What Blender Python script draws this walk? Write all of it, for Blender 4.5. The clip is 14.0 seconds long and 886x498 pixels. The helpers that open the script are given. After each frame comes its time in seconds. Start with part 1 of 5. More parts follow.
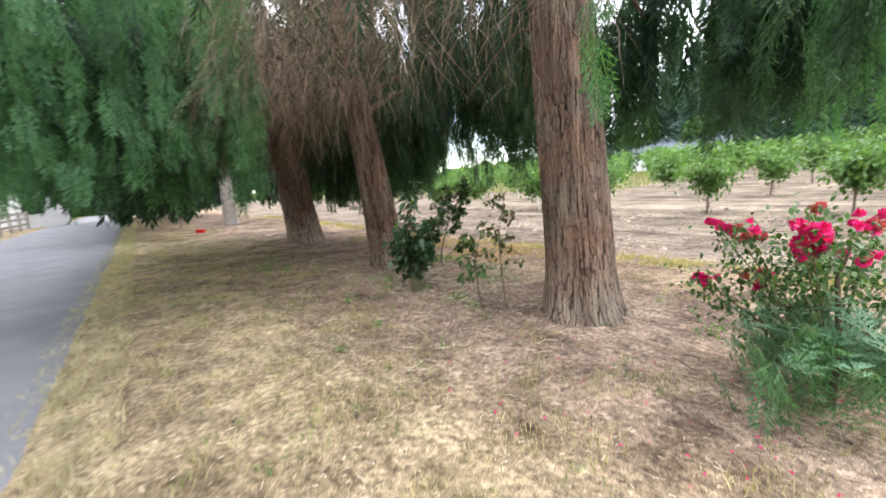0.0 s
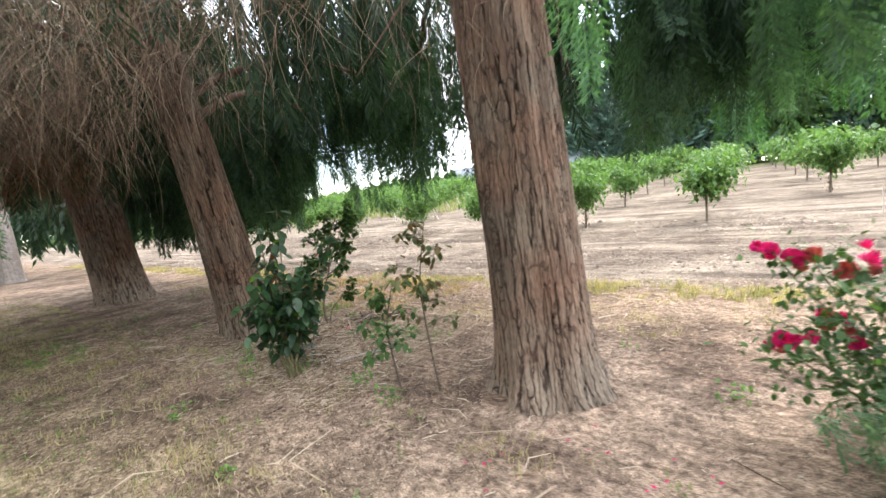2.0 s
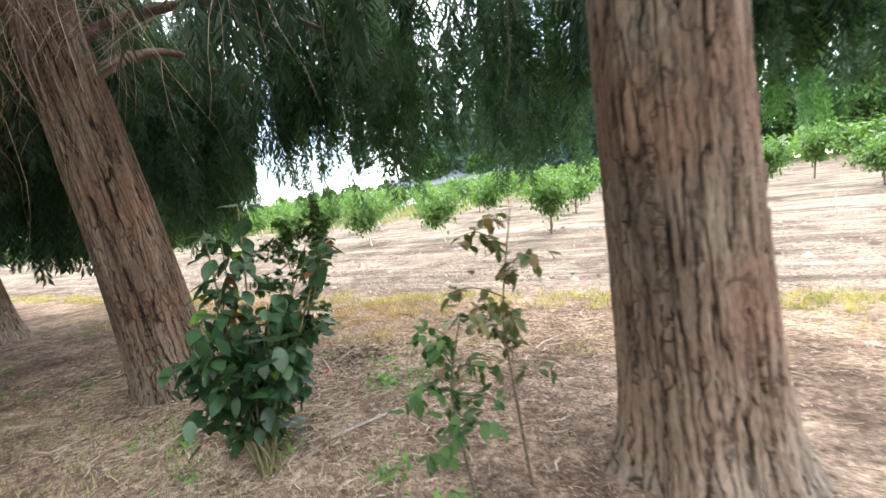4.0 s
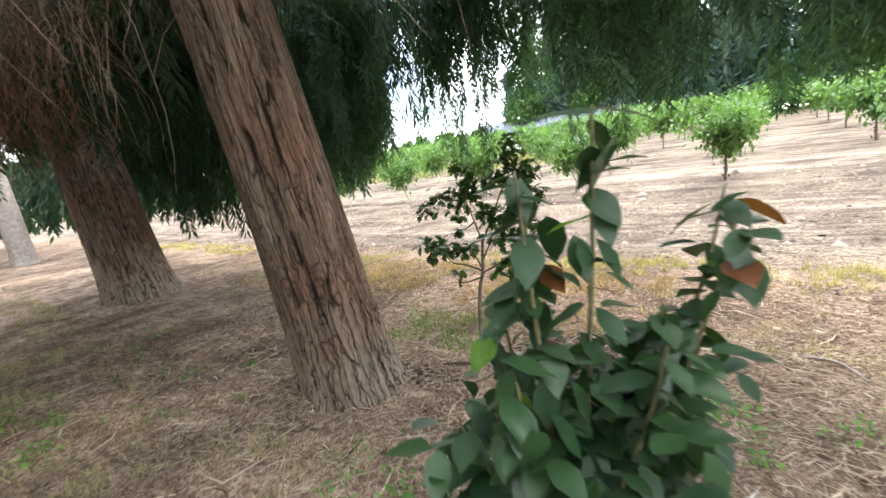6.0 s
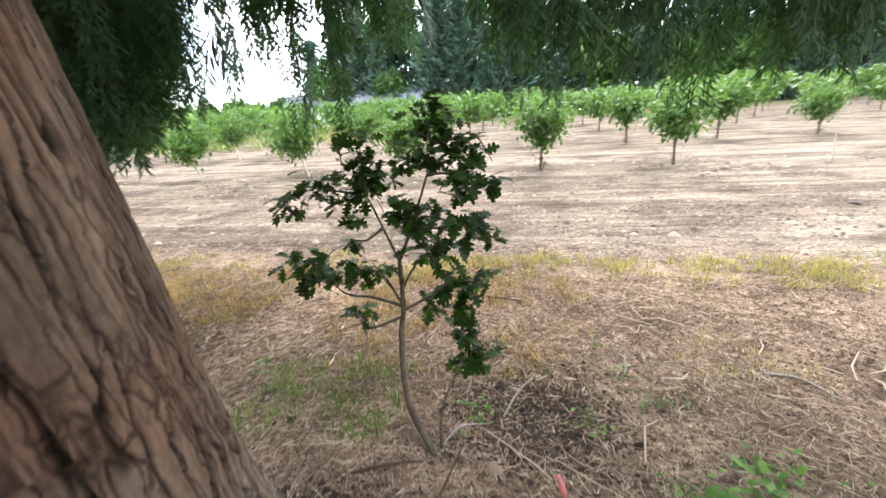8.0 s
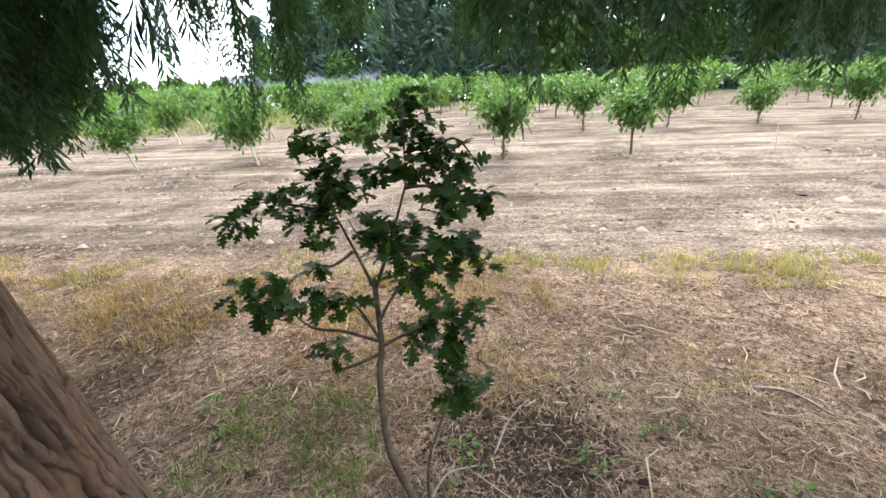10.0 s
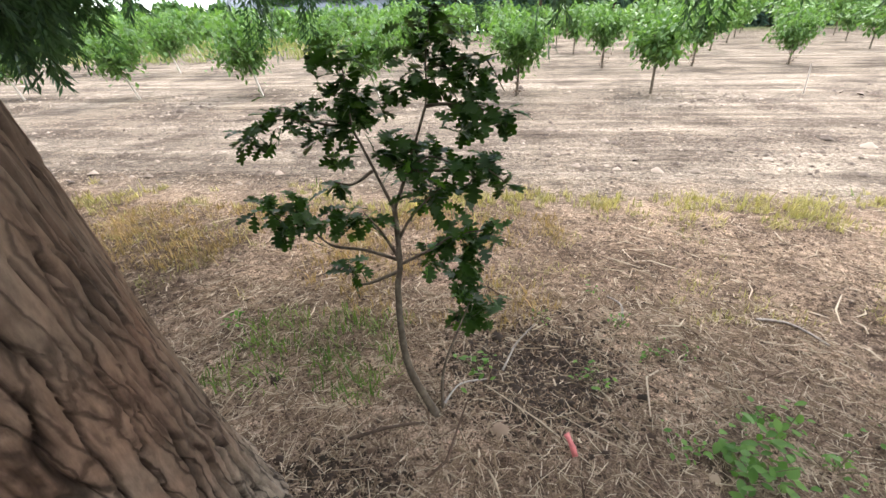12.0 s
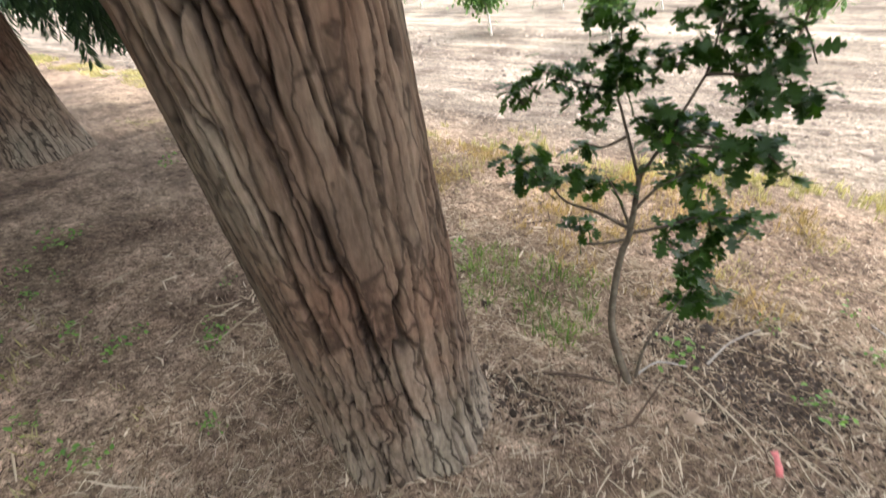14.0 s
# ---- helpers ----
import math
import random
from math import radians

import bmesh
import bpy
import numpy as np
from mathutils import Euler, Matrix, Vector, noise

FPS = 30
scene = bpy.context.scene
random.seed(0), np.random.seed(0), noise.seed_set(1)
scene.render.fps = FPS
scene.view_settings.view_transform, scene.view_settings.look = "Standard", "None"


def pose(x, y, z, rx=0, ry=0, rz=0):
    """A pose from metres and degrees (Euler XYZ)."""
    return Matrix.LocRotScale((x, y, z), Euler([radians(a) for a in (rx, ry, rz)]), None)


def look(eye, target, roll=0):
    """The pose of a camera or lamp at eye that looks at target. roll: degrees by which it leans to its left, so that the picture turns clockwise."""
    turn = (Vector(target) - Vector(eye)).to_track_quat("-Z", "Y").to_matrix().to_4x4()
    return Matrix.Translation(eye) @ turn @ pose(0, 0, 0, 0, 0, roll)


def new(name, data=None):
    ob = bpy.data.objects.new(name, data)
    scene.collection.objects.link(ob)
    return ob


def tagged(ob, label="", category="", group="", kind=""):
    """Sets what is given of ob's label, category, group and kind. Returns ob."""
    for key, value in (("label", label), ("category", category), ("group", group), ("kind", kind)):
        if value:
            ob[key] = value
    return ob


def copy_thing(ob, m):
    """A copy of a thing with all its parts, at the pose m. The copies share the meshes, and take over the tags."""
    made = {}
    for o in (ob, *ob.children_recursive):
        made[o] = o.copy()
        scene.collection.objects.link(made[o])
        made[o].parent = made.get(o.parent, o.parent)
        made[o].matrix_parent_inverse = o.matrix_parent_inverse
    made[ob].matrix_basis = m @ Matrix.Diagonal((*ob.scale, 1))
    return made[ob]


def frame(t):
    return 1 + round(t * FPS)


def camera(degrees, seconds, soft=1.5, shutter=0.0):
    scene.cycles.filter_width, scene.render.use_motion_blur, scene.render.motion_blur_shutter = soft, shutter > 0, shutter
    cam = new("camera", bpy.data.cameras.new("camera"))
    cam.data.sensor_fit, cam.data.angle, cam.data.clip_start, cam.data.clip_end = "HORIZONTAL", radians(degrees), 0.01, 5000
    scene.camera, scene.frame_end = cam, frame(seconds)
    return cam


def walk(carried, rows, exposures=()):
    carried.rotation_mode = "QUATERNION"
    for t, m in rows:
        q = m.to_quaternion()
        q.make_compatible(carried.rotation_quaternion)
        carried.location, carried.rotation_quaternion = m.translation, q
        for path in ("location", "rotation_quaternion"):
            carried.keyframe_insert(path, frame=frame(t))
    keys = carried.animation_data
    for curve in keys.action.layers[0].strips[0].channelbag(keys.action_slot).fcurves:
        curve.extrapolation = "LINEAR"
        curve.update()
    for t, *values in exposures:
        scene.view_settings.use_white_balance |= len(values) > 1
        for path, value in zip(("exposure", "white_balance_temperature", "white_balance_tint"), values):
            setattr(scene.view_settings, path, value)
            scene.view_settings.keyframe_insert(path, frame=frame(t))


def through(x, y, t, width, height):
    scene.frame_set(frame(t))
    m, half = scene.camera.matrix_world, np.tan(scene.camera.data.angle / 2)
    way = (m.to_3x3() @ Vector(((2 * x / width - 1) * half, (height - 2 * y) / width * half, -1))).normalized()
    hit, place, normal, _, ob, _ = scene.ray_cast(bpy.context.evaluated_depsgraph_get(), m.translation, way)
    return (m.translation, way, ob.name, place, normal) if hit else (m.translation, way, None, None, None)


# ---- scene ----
cam = camera(94.5, 14.0, shutter=0.5)
PATH = [
    (0, (0.049, -0.085, 1.473), (0.023, 1.890, 1.163), -3.2),
    (0.5, (-0.002, 0.325, 1.497), (0.208, 2.300, 1.260), -3.3),
    (1, (-0.031, 0.690, 1.526), (0.465, 2.617, 1.320), -4.2),
    (1.5, (0.067, 1.095, 1.497), (0.629, 3.003, 1.292), -5.3),
    (2, (-0.069, 1.582, 1.487), (0.512, 3.481, 1.246), -6.0),
    (2.2, (-0.137, 1.721, 1.484), (0.505, 3.598, 1.228), -5.6),
    (4.3, (-0.467, 3.304, 1.412), (0.432, 5.078, 1.196), -6.7),
    (4.5, (-0.518, 3.494, 1.412), (0.182, 5.358, 1.226), -7.2),
    (5, (-0.720, 3.942, 1.474), (-0.419, 5.907, 1.255), -7.5),
    (5.5, (-0.883, 4.236, 1.493), (-0.477, 6.159, 1.122), -7.9),
    (6, (-0.953, 4.648, 1.462), (-0.488, 6.549, 1.051), -8.0),
    (6.5, (-1.055, 4.950, 1.583), (-0.433, 6.794, 1.119), -7.9),
    (7, (-1.126, 5.255, 1.550), (-0.197, 6.938, 0.997), -5.2),
    (7.5, (-0.985, 5.675, 1.438), (0.091, 7.247, 0.829), -4.3),
    (8, (-0.992, 6.005, 1.453), (0.257, 7.452, 0.864), -3.3),
    (8.2, (-0.953, 6.117, 1.452), (0.349, 7.520, 0.874), -2.8),
    (10.3, (-0.855, 6.302, 1.542), (0.517, 7.573, 0.836), -2.0),
    (10.5, (-0.858, 6.289, 1.533), (0.502, 7.549, 0.783), -1.7),
    (11, (-0.892, 6.288, 1.484), (0.452, 7.493, 0.623), -1.9),
    (11.5, (-0.938, 6.320, 1.460), (0.357, 7.538, 0.545), -1.7),
    (12, (-0.934, 6.308, 1.461), (0.339, 7.546, 0.541), -1.3),
    (12.5, (-0.936, 6.335, 1.504), (0.282, 7.713, 0.719), -1.4),
    (13, (-1.087, 6.341, 1.614), (-0.244, 8.035, 0.966), -2.3),
    (13.5, (-1.212, 6.334, 1.613), (-0.655, 8.038, 0.727), -1.4),
    (14, (-1.198, 6.322, 1.564), (-0.694, 7.907, 0.453), -2.6),
]
EXPOSURES = [(0, 0.79), (1, 0.84), (2, 0.90), (4.5, 1.22), (6.5, 1.18), (7.5, 1.12), (8.2, 0.93), (10.5, 0.76), (12.3, 0.77), (13, 1.08), (14, 1.24)]
walk(cam, [(t, look(eye, target, roll)) for t, eye, target, roll in PATH], EXPOSURES)


# ---- place: u runs along the row of trees, v across it towards the orchard ----
def P(u, v, z=0.0):
    return (-0.6 * u + 0.8 * v, 0.8 * u + 0.6 * v, z)


def UV(x, y):
    return -0.6 * x + 0.8 * y, 0.8 * x + 0.6 * y


def rise(v):
    return 0.034 * max(0.0, v - 9.0) if v < 75 else 2.24


# ---- world and sun: bright high cloud ----
world = bpy.data.worlds.new("world")
scene.world = world
world.use_nodes = True
wn, wl = world.node_tree.nodes, world.node_tree.links
wn.clear()
w_out = wn.new("ShaderNodeOutputWorld")
w_bg = wn.new("ShaderNodeBackground")
w_sky = wn.new("ShaderNodeTexSky")
w_sky.sky_type = "NISHITA"
w_sky.sun_disc = False
w_sky.sun_elevation = radians(47)
w_sky.sun_rotation = radians(76)
w_tc = wn.new("ShaderNodeTexCoord")
w_noise = wn.new("ShaderNodeTexNoise")
w_noise.inputs["Scale"].default_value = 2.2
w_noise.inputs["Detail"].default_value = 5
w_ramp = wn.new("ShaderNodeValToRGB")
w_ramp.color_ramp.elements[0].position = 0.38
w_ramp.color_ramp.elements[1].position = 0.60
w_mix = wn.new("ShaderNodeMix")
w_mix.data_type = "RGBA"
w_mix.inputs[7].default_value = (10.1, 10.15, 10.5, 1)
wl.new(w_tc.outputs["Generated"], w_noise.inputs["Vector"])
wl.new(w_noise.outputs["Fac"], w_ramp.inputs["Fac"])
wl.new(w_ramp.outputs["Color"], w_mix.inputs[0])
wl.new(w_sky.outputs["Color"], w_mix.inputs[6])
wl.new(w_mix.outputs[2], w_bg.inputs["Color"])
w_bg.inputs["Strength"].default_value = 0.33
wl.new(w_bg.outputs["Background"], w_out.inputs["Surface"])

sun = new("sun", bpy.data.lights.new("sun", "SUN"))
sun.data.energy = 1.8
sun.data.angle = radians(12)
sun.data.color = (1.0, 0.95, 0.87)
sun.rotation_euler = Vector((0.66, 0.16, 0.73)).to_track_quat("Z", "Y").to_euler()


# ---- materials ----
def ramp_node(nt, fac, stops):
    r = nt.nodes.new("ShaderNodeValToRGB")
    r.color_ramp.elements[0].position, r.color_ramp.elements[0].color = stops[0][0], (*stops[0][1], 1)
    r.color_ramp.elements[1].position, r.color_ramp.elements[1].color = stops[-1][0], (*stops[-1][1], 1)
    for p, c in stops[1:-1]:
        e = r.color_ramp.elements.new(p)
        e.color = (*c, 1)
    nt.links.new(fac, r.inputs["Fac"])
    return r.outputs["Color"]


def noise_node(nt, scale, detail=4, stretch=None, rough=0.6):
    tc = nt.nodes.new("ShaderNodeTexCoord")
    n = nt.nodes.new("ShaderNodeTexNoise")
    n.inputs["Scale"].default_value = scale
    n.inputs["Detail"].default_value = detail
    n.inputs["Roughness"].default_value = rough
    v = tc.outputs["Object"]
    if stretch:
        mp = nt.nodes.new("ShaderNodeMapping")
        mp.inputs["Scale"].default_value = stretch[:3]
        if len(stretch) > 3:
            mp.inputs["Rotation"].default_value = (0, 0, radians(stretch[3]))
        nt.links.new(v, mp.inputs["Vector"])
        v = mp.outputs["Vector"]
    nt.links.new(v, n.inputs["Vector"])
    return n.outputs["Fac"]


def mix_col(nt, fac, a, b, mode="MIX"):
    m = nt.nodes.new("ShaderNodeMix")
    m.data_type = "RGBA"
    m.blend_type = mode
    for sock, val in ((0, fac), (6, a), (7, b)):
        if isinstance(val, (int, float)):
            m.inputs[sock].default_value = val
        elif isinstance(val, tuple):
            m.inputs[sock].default_value = (*val, 1)
        else:
            nt.links.new(val, m.inputs[sock])
    return m.outputs[2]


def make(name, rough=0.8, metal=0.0):
    m = bpy.data.materials.new(name)
    m.use_nodes = True
    b = m.node_tree.nodes["Principled BSDF"]
    b.inputs["Roughness"].default_value = rough
    b.inputs["Metallic"].default_value = metal
    b.inputs["Specular IOR Level"].default_value = 0.3
    return m, m.node_tree, b


def bump(nt, b, height, strength, dist):
    n = nt.nodes.new("ShaderNodeBump")
    n.inputs["Strength"].default_value = strength
    n.inputs["Distance"].default_value = dist
    nt.links.new(height, n.inputs["Height"])
    nt.links.new(n.outputs["Normal"], b.inputs["Normal"])


def surface(name, c0, c1, scale=8.0, rough=0.85, relief=0.3, dist=0.005, stretch=None, metal=0.0, fine=60.0):
    """Two colours mottled at two scales, with a fine relief."""
    m, nt, b = make(name, rough, metal)
    big = noise_node(nt, scale, 5, stretch)
    col = ramp_node(nt, big, [(0.32, c0), (0.68, c1)])
    grain = noise_node(nt, fine, 3, stretch)
    g = ramp_node(nt, grain, [(0.3, (0.72, 0.72, 0.72)), (0.7, (1.2, 1.2, 1.2))])
    nt.links.new(mix_col(nt, 1.0, col, g, "MULTIPLY"), b.inputs["Base Color"])
    bump(nt, b, grain, relief, dist)
    return m


def leafy(name, c0, c1, through=0.35, rough=0.5, third=None, gloss=0.3):
    """Leaf: each leaf of its own tone, some light coming through it."""
    m, nt, b = make(name, rough)
    b.inputs["Specular IOR Level"].default_value = gloss
    geo = nt.nodes.new("ShaderNodeNewGeometry")
    stops = [(0.0, c0), (0.85, c1)] if third is None else [(0.0, c0), (0.72, c1), (0.9, third)]
    col = ramp_node(nt, geo.outputs["Random Per Island"], stops)
    patch = ramp_node(nt, noise_node(nt, 2.5, 3), [(0.3, (0.7, 0.75, 0.7)), (0.7, (1.25, 1.2, 1.1))])
    col = mix_col(nt, 1.0, col, patch, "MULTIPLY")
    nt.links.new(col, b.inputs["Base Color"])
    tr = nt.nodes.new("ShaderNodeBsdfTranslucent")
    warm = mix_col(nt, 1.0, col, (1.5, 1.7, 0.7), "MULTIPLY")
    nt.links.new(warm, tr.inputs["Color"])
    mx = nt.nodes.new("ShaderNodeMixShader")
    mx.inputs["Fac"].default_value = through
    nt.links.new(b.outputs["BSDF"], mx.inputs[1])
    nt.links.new(tr.outputs["BSDF"], mx.inputs[2])
    nt.links.new(mx.outputs["Shader"], nt.nodes["Material Output"].inputs["Surface"])
    return m


def island(name, stops, rough=0.85):
    m, nt, b = make(name, rough)
    geo = nt.nodes.new("ShaderNodeNewGeometry")
    nt.links.new(ramp_node(nt, geo.outputs["Random Per Island"], stops), b.inputs["Base Color"])
    return m


def bark_material():
    m, nt, b = make("bark", 0.9)
    streak = noise_node(nt, 9.0, 6, (1, 1, 0.12))
    col = ramp_node(nt, streak, [(0.28, (0.10, 0.072, 0.056)), (0.5, (0.175, 0.135, 0.106)), (0.72, (0.29, 0.24, 0.195))])
    big = noise_node(nt, 1.6, 3)
    tone = ramp_node(nt, big, [(0.35, (1.12, 0.87, 0.76)), (0.65, (0.95, 1.0, 0.98))])
    fine = noise_node(nt, 70.0, 5, (1, 1, 0.3))
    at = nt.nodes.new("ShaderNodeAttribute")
    at.attribute_name = "furrow_shade"
    # furrow shade: a near-black brown mixed into the bark colour
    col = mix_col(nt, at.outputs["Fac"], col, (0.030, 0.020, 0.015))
    col = mix_col(nt, 1.0, col, tone, "MULTIPLY")
    # long thin wavy cracks between the plates, their shade multiplied into the colour
    tc = nt.nodes.new("ShaderNodeAttribute")
    tc.attribute_name = "along_trunk"
    wn = nt.nodes.new("ShaderNodeTexNoise")
    wn.inputs["Scale"].default_value, wn.inputs["Detail"].default_value = 7.0, 4
    nt.links.new(tc.outputs["Vector"], wn.inputs["Vector"])
    wv = nt.nodes.new("ShaderNodeVectorMath")
    wv.operation = "MULTIPLY_ADD"
    nt.links.new(wn.outputs["Color"], wv.inputs[0])
    wv.inputs[1].default_value = (0.07, 0.07, 0.4)
    nt.links.new(tc.outputs["Vector"], wv.inputs[2])
    cm = nt.nodes.new("ShaderNodeMapping")
    cm.inputs["Scale"].default_value = (21, 21, 0.9)
    nt.links.new(wv.outputs[0], cm.inputs["Vector"])
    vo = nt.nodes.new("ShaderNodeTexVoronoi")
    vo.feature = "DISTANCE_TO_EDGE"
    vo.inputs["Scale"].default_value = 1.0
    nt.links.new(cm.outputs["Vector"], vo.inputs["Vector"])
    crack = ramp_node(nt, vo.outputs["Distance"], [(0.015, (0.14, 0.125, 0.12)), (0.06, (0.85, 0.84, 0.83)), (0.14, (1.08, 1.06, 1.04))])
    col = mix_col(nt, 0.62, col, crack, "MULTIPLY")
    g = ramp_node(nt, fine, [(0.3, (0.7, 0.7, 0.7)), (0.7, (1.25, 1.25, 1.25))])
    fibre = noise_node(nt, 34.0, 6, (1, 1, 0.10), 0.7)
    bump(nt, b, mix_col(nt, 0.5, crack, fibre), 0.8, 0.010)
    # pale soil splash near the foot
    sp = nt.nodes.new("ShaderNodeSeparateXYZ")
    nt.links.new(tc.outputs["Vector"], sp.inputs["Vector"])
    dust = nt.nodes.new("ShaderNodeMapRange")
    dust.inputs["From Min"].default_value, dust.inputs["From Max"].default_value = 0.95, 0.05
    dust.inputs["To Max"].default_value = 0.6
    nt.links.new(sp.outputs["Z"], dust.inputs["Value"])
    patch = nt.nodes.new("ShaderNodeMath")
    patch.operation = "MULTIPLY"
    nt.links.new(dust.outputs["Result"], patch.inputs[0])
    nt.links.new(ramp_node(nt, noise_node(nt, 5.0, 4), [(0.3, (0.3, 0.3, 0.3)), (0.6, (1, 1, 1))]), patch.inputs[1])
    dusty = mix_col(nt, patch.outputs[0], col, mix_col(nt, 1.0, (0.40, 0.335, 0.27), crack, "MULTIPLY"))
    nt.links.new(mix_col(nt, 1.0, dusty, g, "MULTIPLY"), b.inputs["Base Color"])
    return m


def ground_material():
    """Bare tilled soil, a strip of grass, dark litter under the trees, dry turf by the road."""
    m, nt, b = make("soil", 0.95)
    b.inputs["Specular IOR Level"].default_value = 0.1
    L = nt.links
    tc = nt.nodes.new("ShaderNodeTexCoord")
    mp = nt.nodes.new("ShaderNodeMapping")
    mp.vector_type = "POINT"
    mp.inputs["Rotation"].default_value = (0, 0, -math.atan2(0.8, -0.6))
    L.new(tc.outputs["Object"], mp.inputs["Vector"])
    sep = nt.nodes.new("ShaderNodeSeparateXYZ")
    L.new(mp.outputs["Vector"], sep.inputs["Vector"])
    # v is minus the turned y
    wob = noise_node(nt, 0.9, 4)
    wm = nt.nodes.new("ShaderNodeMath")
    wm.operation = "MULTIPLY_ADD"
    L.new(wob, wm.inputs[0])
    wm.inputs[1].default_value = 1.8
    wm.inputs[2].default_value = -0.9
    vv = nt.nodes.new("ShaderNodeMath")
    vv.operation = "SUBTRACT"
    L.new(wm.outputs[0], vv.inputs[0])
    L.new(sep.outputs["Y"], vv.inputs[1])
    vn = vv.outputs[0]

    def zone(lo, hi):
        r = nt.nodes.new("ShaderNodeMapRange")
        r.inputs["From Min"].default_value, r.inputs["From Max"].default_value = lo, hi
        L.new(vn, r.inputs["Value"])
        return r.outputs["Result"]

    n1, n2, n3 = noise_node(nt, 3.0, 6), noise_node(nt, 22.0, 6), noise_node(nt, 120.0, 3)
    lm = nt.nodes.new("ShaderNodeMapping")
    lm.inputs["Scale"].default_value = (0.07, 1.0, 1.0)
    L.new(mp.outputs["Vector"], lm.inputs["Vector"])
    ln = nt.nodes.new("ShaderNodeTexNoise")
    ln.inputs["Scale"].default_value, ln.inputs["Detail"].default_value = 2.6, 6
    L.new(lm.outputs["Vector"], ln.inputs["Vector"])
    lines = ln.outputs["Fac"]
    turf = ramp_node(nt, n1, [(0.3, (0.17, 0.135, 0.085)), (0.5, (0.29, 0.23, 0.15)), (0.7, (0.42, 0.34, 0.22))])
    litter = ramp_node(nt, n1, [(0.3, (0.16, 0.115, 0.088)), (0.5, (0.30, 0.225, 0.172)), (0.7, (0.47, 0.345, 0.26))])
    apron = ramp_node(nt, n1, [(0.3, (0.165, 0.120, 0.090)), (0.7, (0.40, 0.295, 0.215))])
    field = ramp_node(nt, lines, [(0.3, (0.105, 0.083, 0.064)), (0.48, (0.180, 0.146, 0.114)), (0.7, (0.30, 0.252, 0.200))])
    c = mix_col(nt, zone(1.2, 2.6), turf, litter)
    c = mix_col(nt, zone(4.3, 5.4), c, apron)
    c = mix_col(nt, zone(6.7, 7.6), c, field)
    c = mix_col(nt, zone(48, 60), c, (0.12, 0.15, 0.05))
    lm2 = nt.nodes.new("ShaderNodeMapping")
    lm2.inputs["Scale"].default_value = (0.35, 1.0, 1.0)
    L.new(mp.outputs["Vector"], lm2.inputs["Vector"])
    ln2 = nt.nodes.new("ShaderNodeTexNoise")
    ln2.inputs["Scale"].default_value, ln2.inputs["Detail"].default_value = 9.0, 8
    ln2.inputs["Roughness"].default_value = 0.75
    L.new(lm2.outputs["Vector"], ln2.inputs["Vector"])
    c = mix_col(nt, 1.0, c, ramp_node(nt, ln2.outputs["Fac"], [(0.36, (0.55, 0.53, 0.52)), (0.5, (1.0, 1.0, 1.0)), (0.66, (1.2, 1.2, 1.2))]), "MULTIPLY")
    s = ramp_node(nt, n2, [(0.3, (0.4, 0.4, 0.4)), (0.7, (1.6, 1.6, 1.6))])
    c = mix_col(nt, 1.0, c, s, "MULTIPLY")
    s2 = ramp_node(nt, n3, [(0.35, (0.42, 0.42, 0.42)), (0.65, (1.6, 1.6, 1.6))])
    c = mix_col(nt, 1.0, c, s2, "MULTIPLY")
    broad = ramp_node(nt, noise_node(nt, 0.85, 3), [(0.36, (0.60, 0.57, 0.55)), (0.5, (1.0, 0.98, 0.96)), (0.64, (1.22, 1.2, 1.16))])
    c = mix_col(nt, 1.0, c, broad, "MULTIPLY")
    L.new(c, b.inputs["Base Color"])
    bump(nt, b, n2, 0.8, 0.03)
    return m


M_GROUND = ground_material()
M_ASPHALT = surface("asphalt", (0.17, 0.17, 0.185), (0.23, 0.23, 0.245), 1.2, 0.9, 0.5, 0.004, fine=180)
M_BARK = bark_material()
M_LIMB = surface("limb_bark", (0.08, 0.055, 0.04), (0.17, 0.12, 0.09), 12, 0.9)
M_PALE = surface("pale_bark", (0.36, 0.31, 0.27), (0.55, 0.50, 0.46), 8, 0.9)
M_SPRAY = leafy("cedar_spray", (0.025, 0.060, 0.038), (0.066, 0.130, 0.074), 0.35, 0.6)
# shaded copy for rear sprays and crowns: canopy shade is put into the colour
M_SPRAY_SHADED = leafy("cedar_spray_shaded", (0.012, 0.032, 0.022), (0.036, 0.076, 0.044), 0.3, 0.6)
M_SPRAY_BLUE = leafy("young_cedar_spray", (0.065, 0.15, 0.09), (0.17, 0.31, 0.20), 0.3, 0.6)
M_TWIG = island("dead_twig", [(0.0, (0.075, 0.048, 0.034)), (0.6, (0.22, 0.155, 0.108)), (1.0, (0.50, 0.40, 0.29))])
M_RUST = island("rusty_twig", [(0.0, (0.12, 0.05, 0.025)), (1.0, (0.30, 0.14, 0.07))])
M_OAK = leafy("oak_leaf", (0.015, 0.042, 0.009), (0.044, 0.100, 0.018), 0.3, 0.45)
# lit copy of the oak leaf, sunlight painted into a brighter green
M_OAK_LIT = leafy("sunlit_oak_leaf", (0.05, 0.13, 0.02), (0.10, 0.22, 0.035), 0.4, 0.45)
# lit copy of the cedar spray: sunlight is put into its green
M_SPRAY_LIT = leafy("sunlit_cedar_tips", (0.048, 0.13, 0.062), (0.125, 0.265, 0.13), 0.35, 0.6)
M_BROAD = leafy("broad_leaf", (0.017, 0.050, 0.024), (0.042, 0.098, 0.038), 0.22, 0.38, gloss=0.5)
# brighter copy of the broad leaf, with light put into its colour
M_BROAD_LIT = leafy("lit_broad_leaf", (0.09, 0.20, 0.03), (0.14, 0.27, 0.04), 0.4, 0.45)
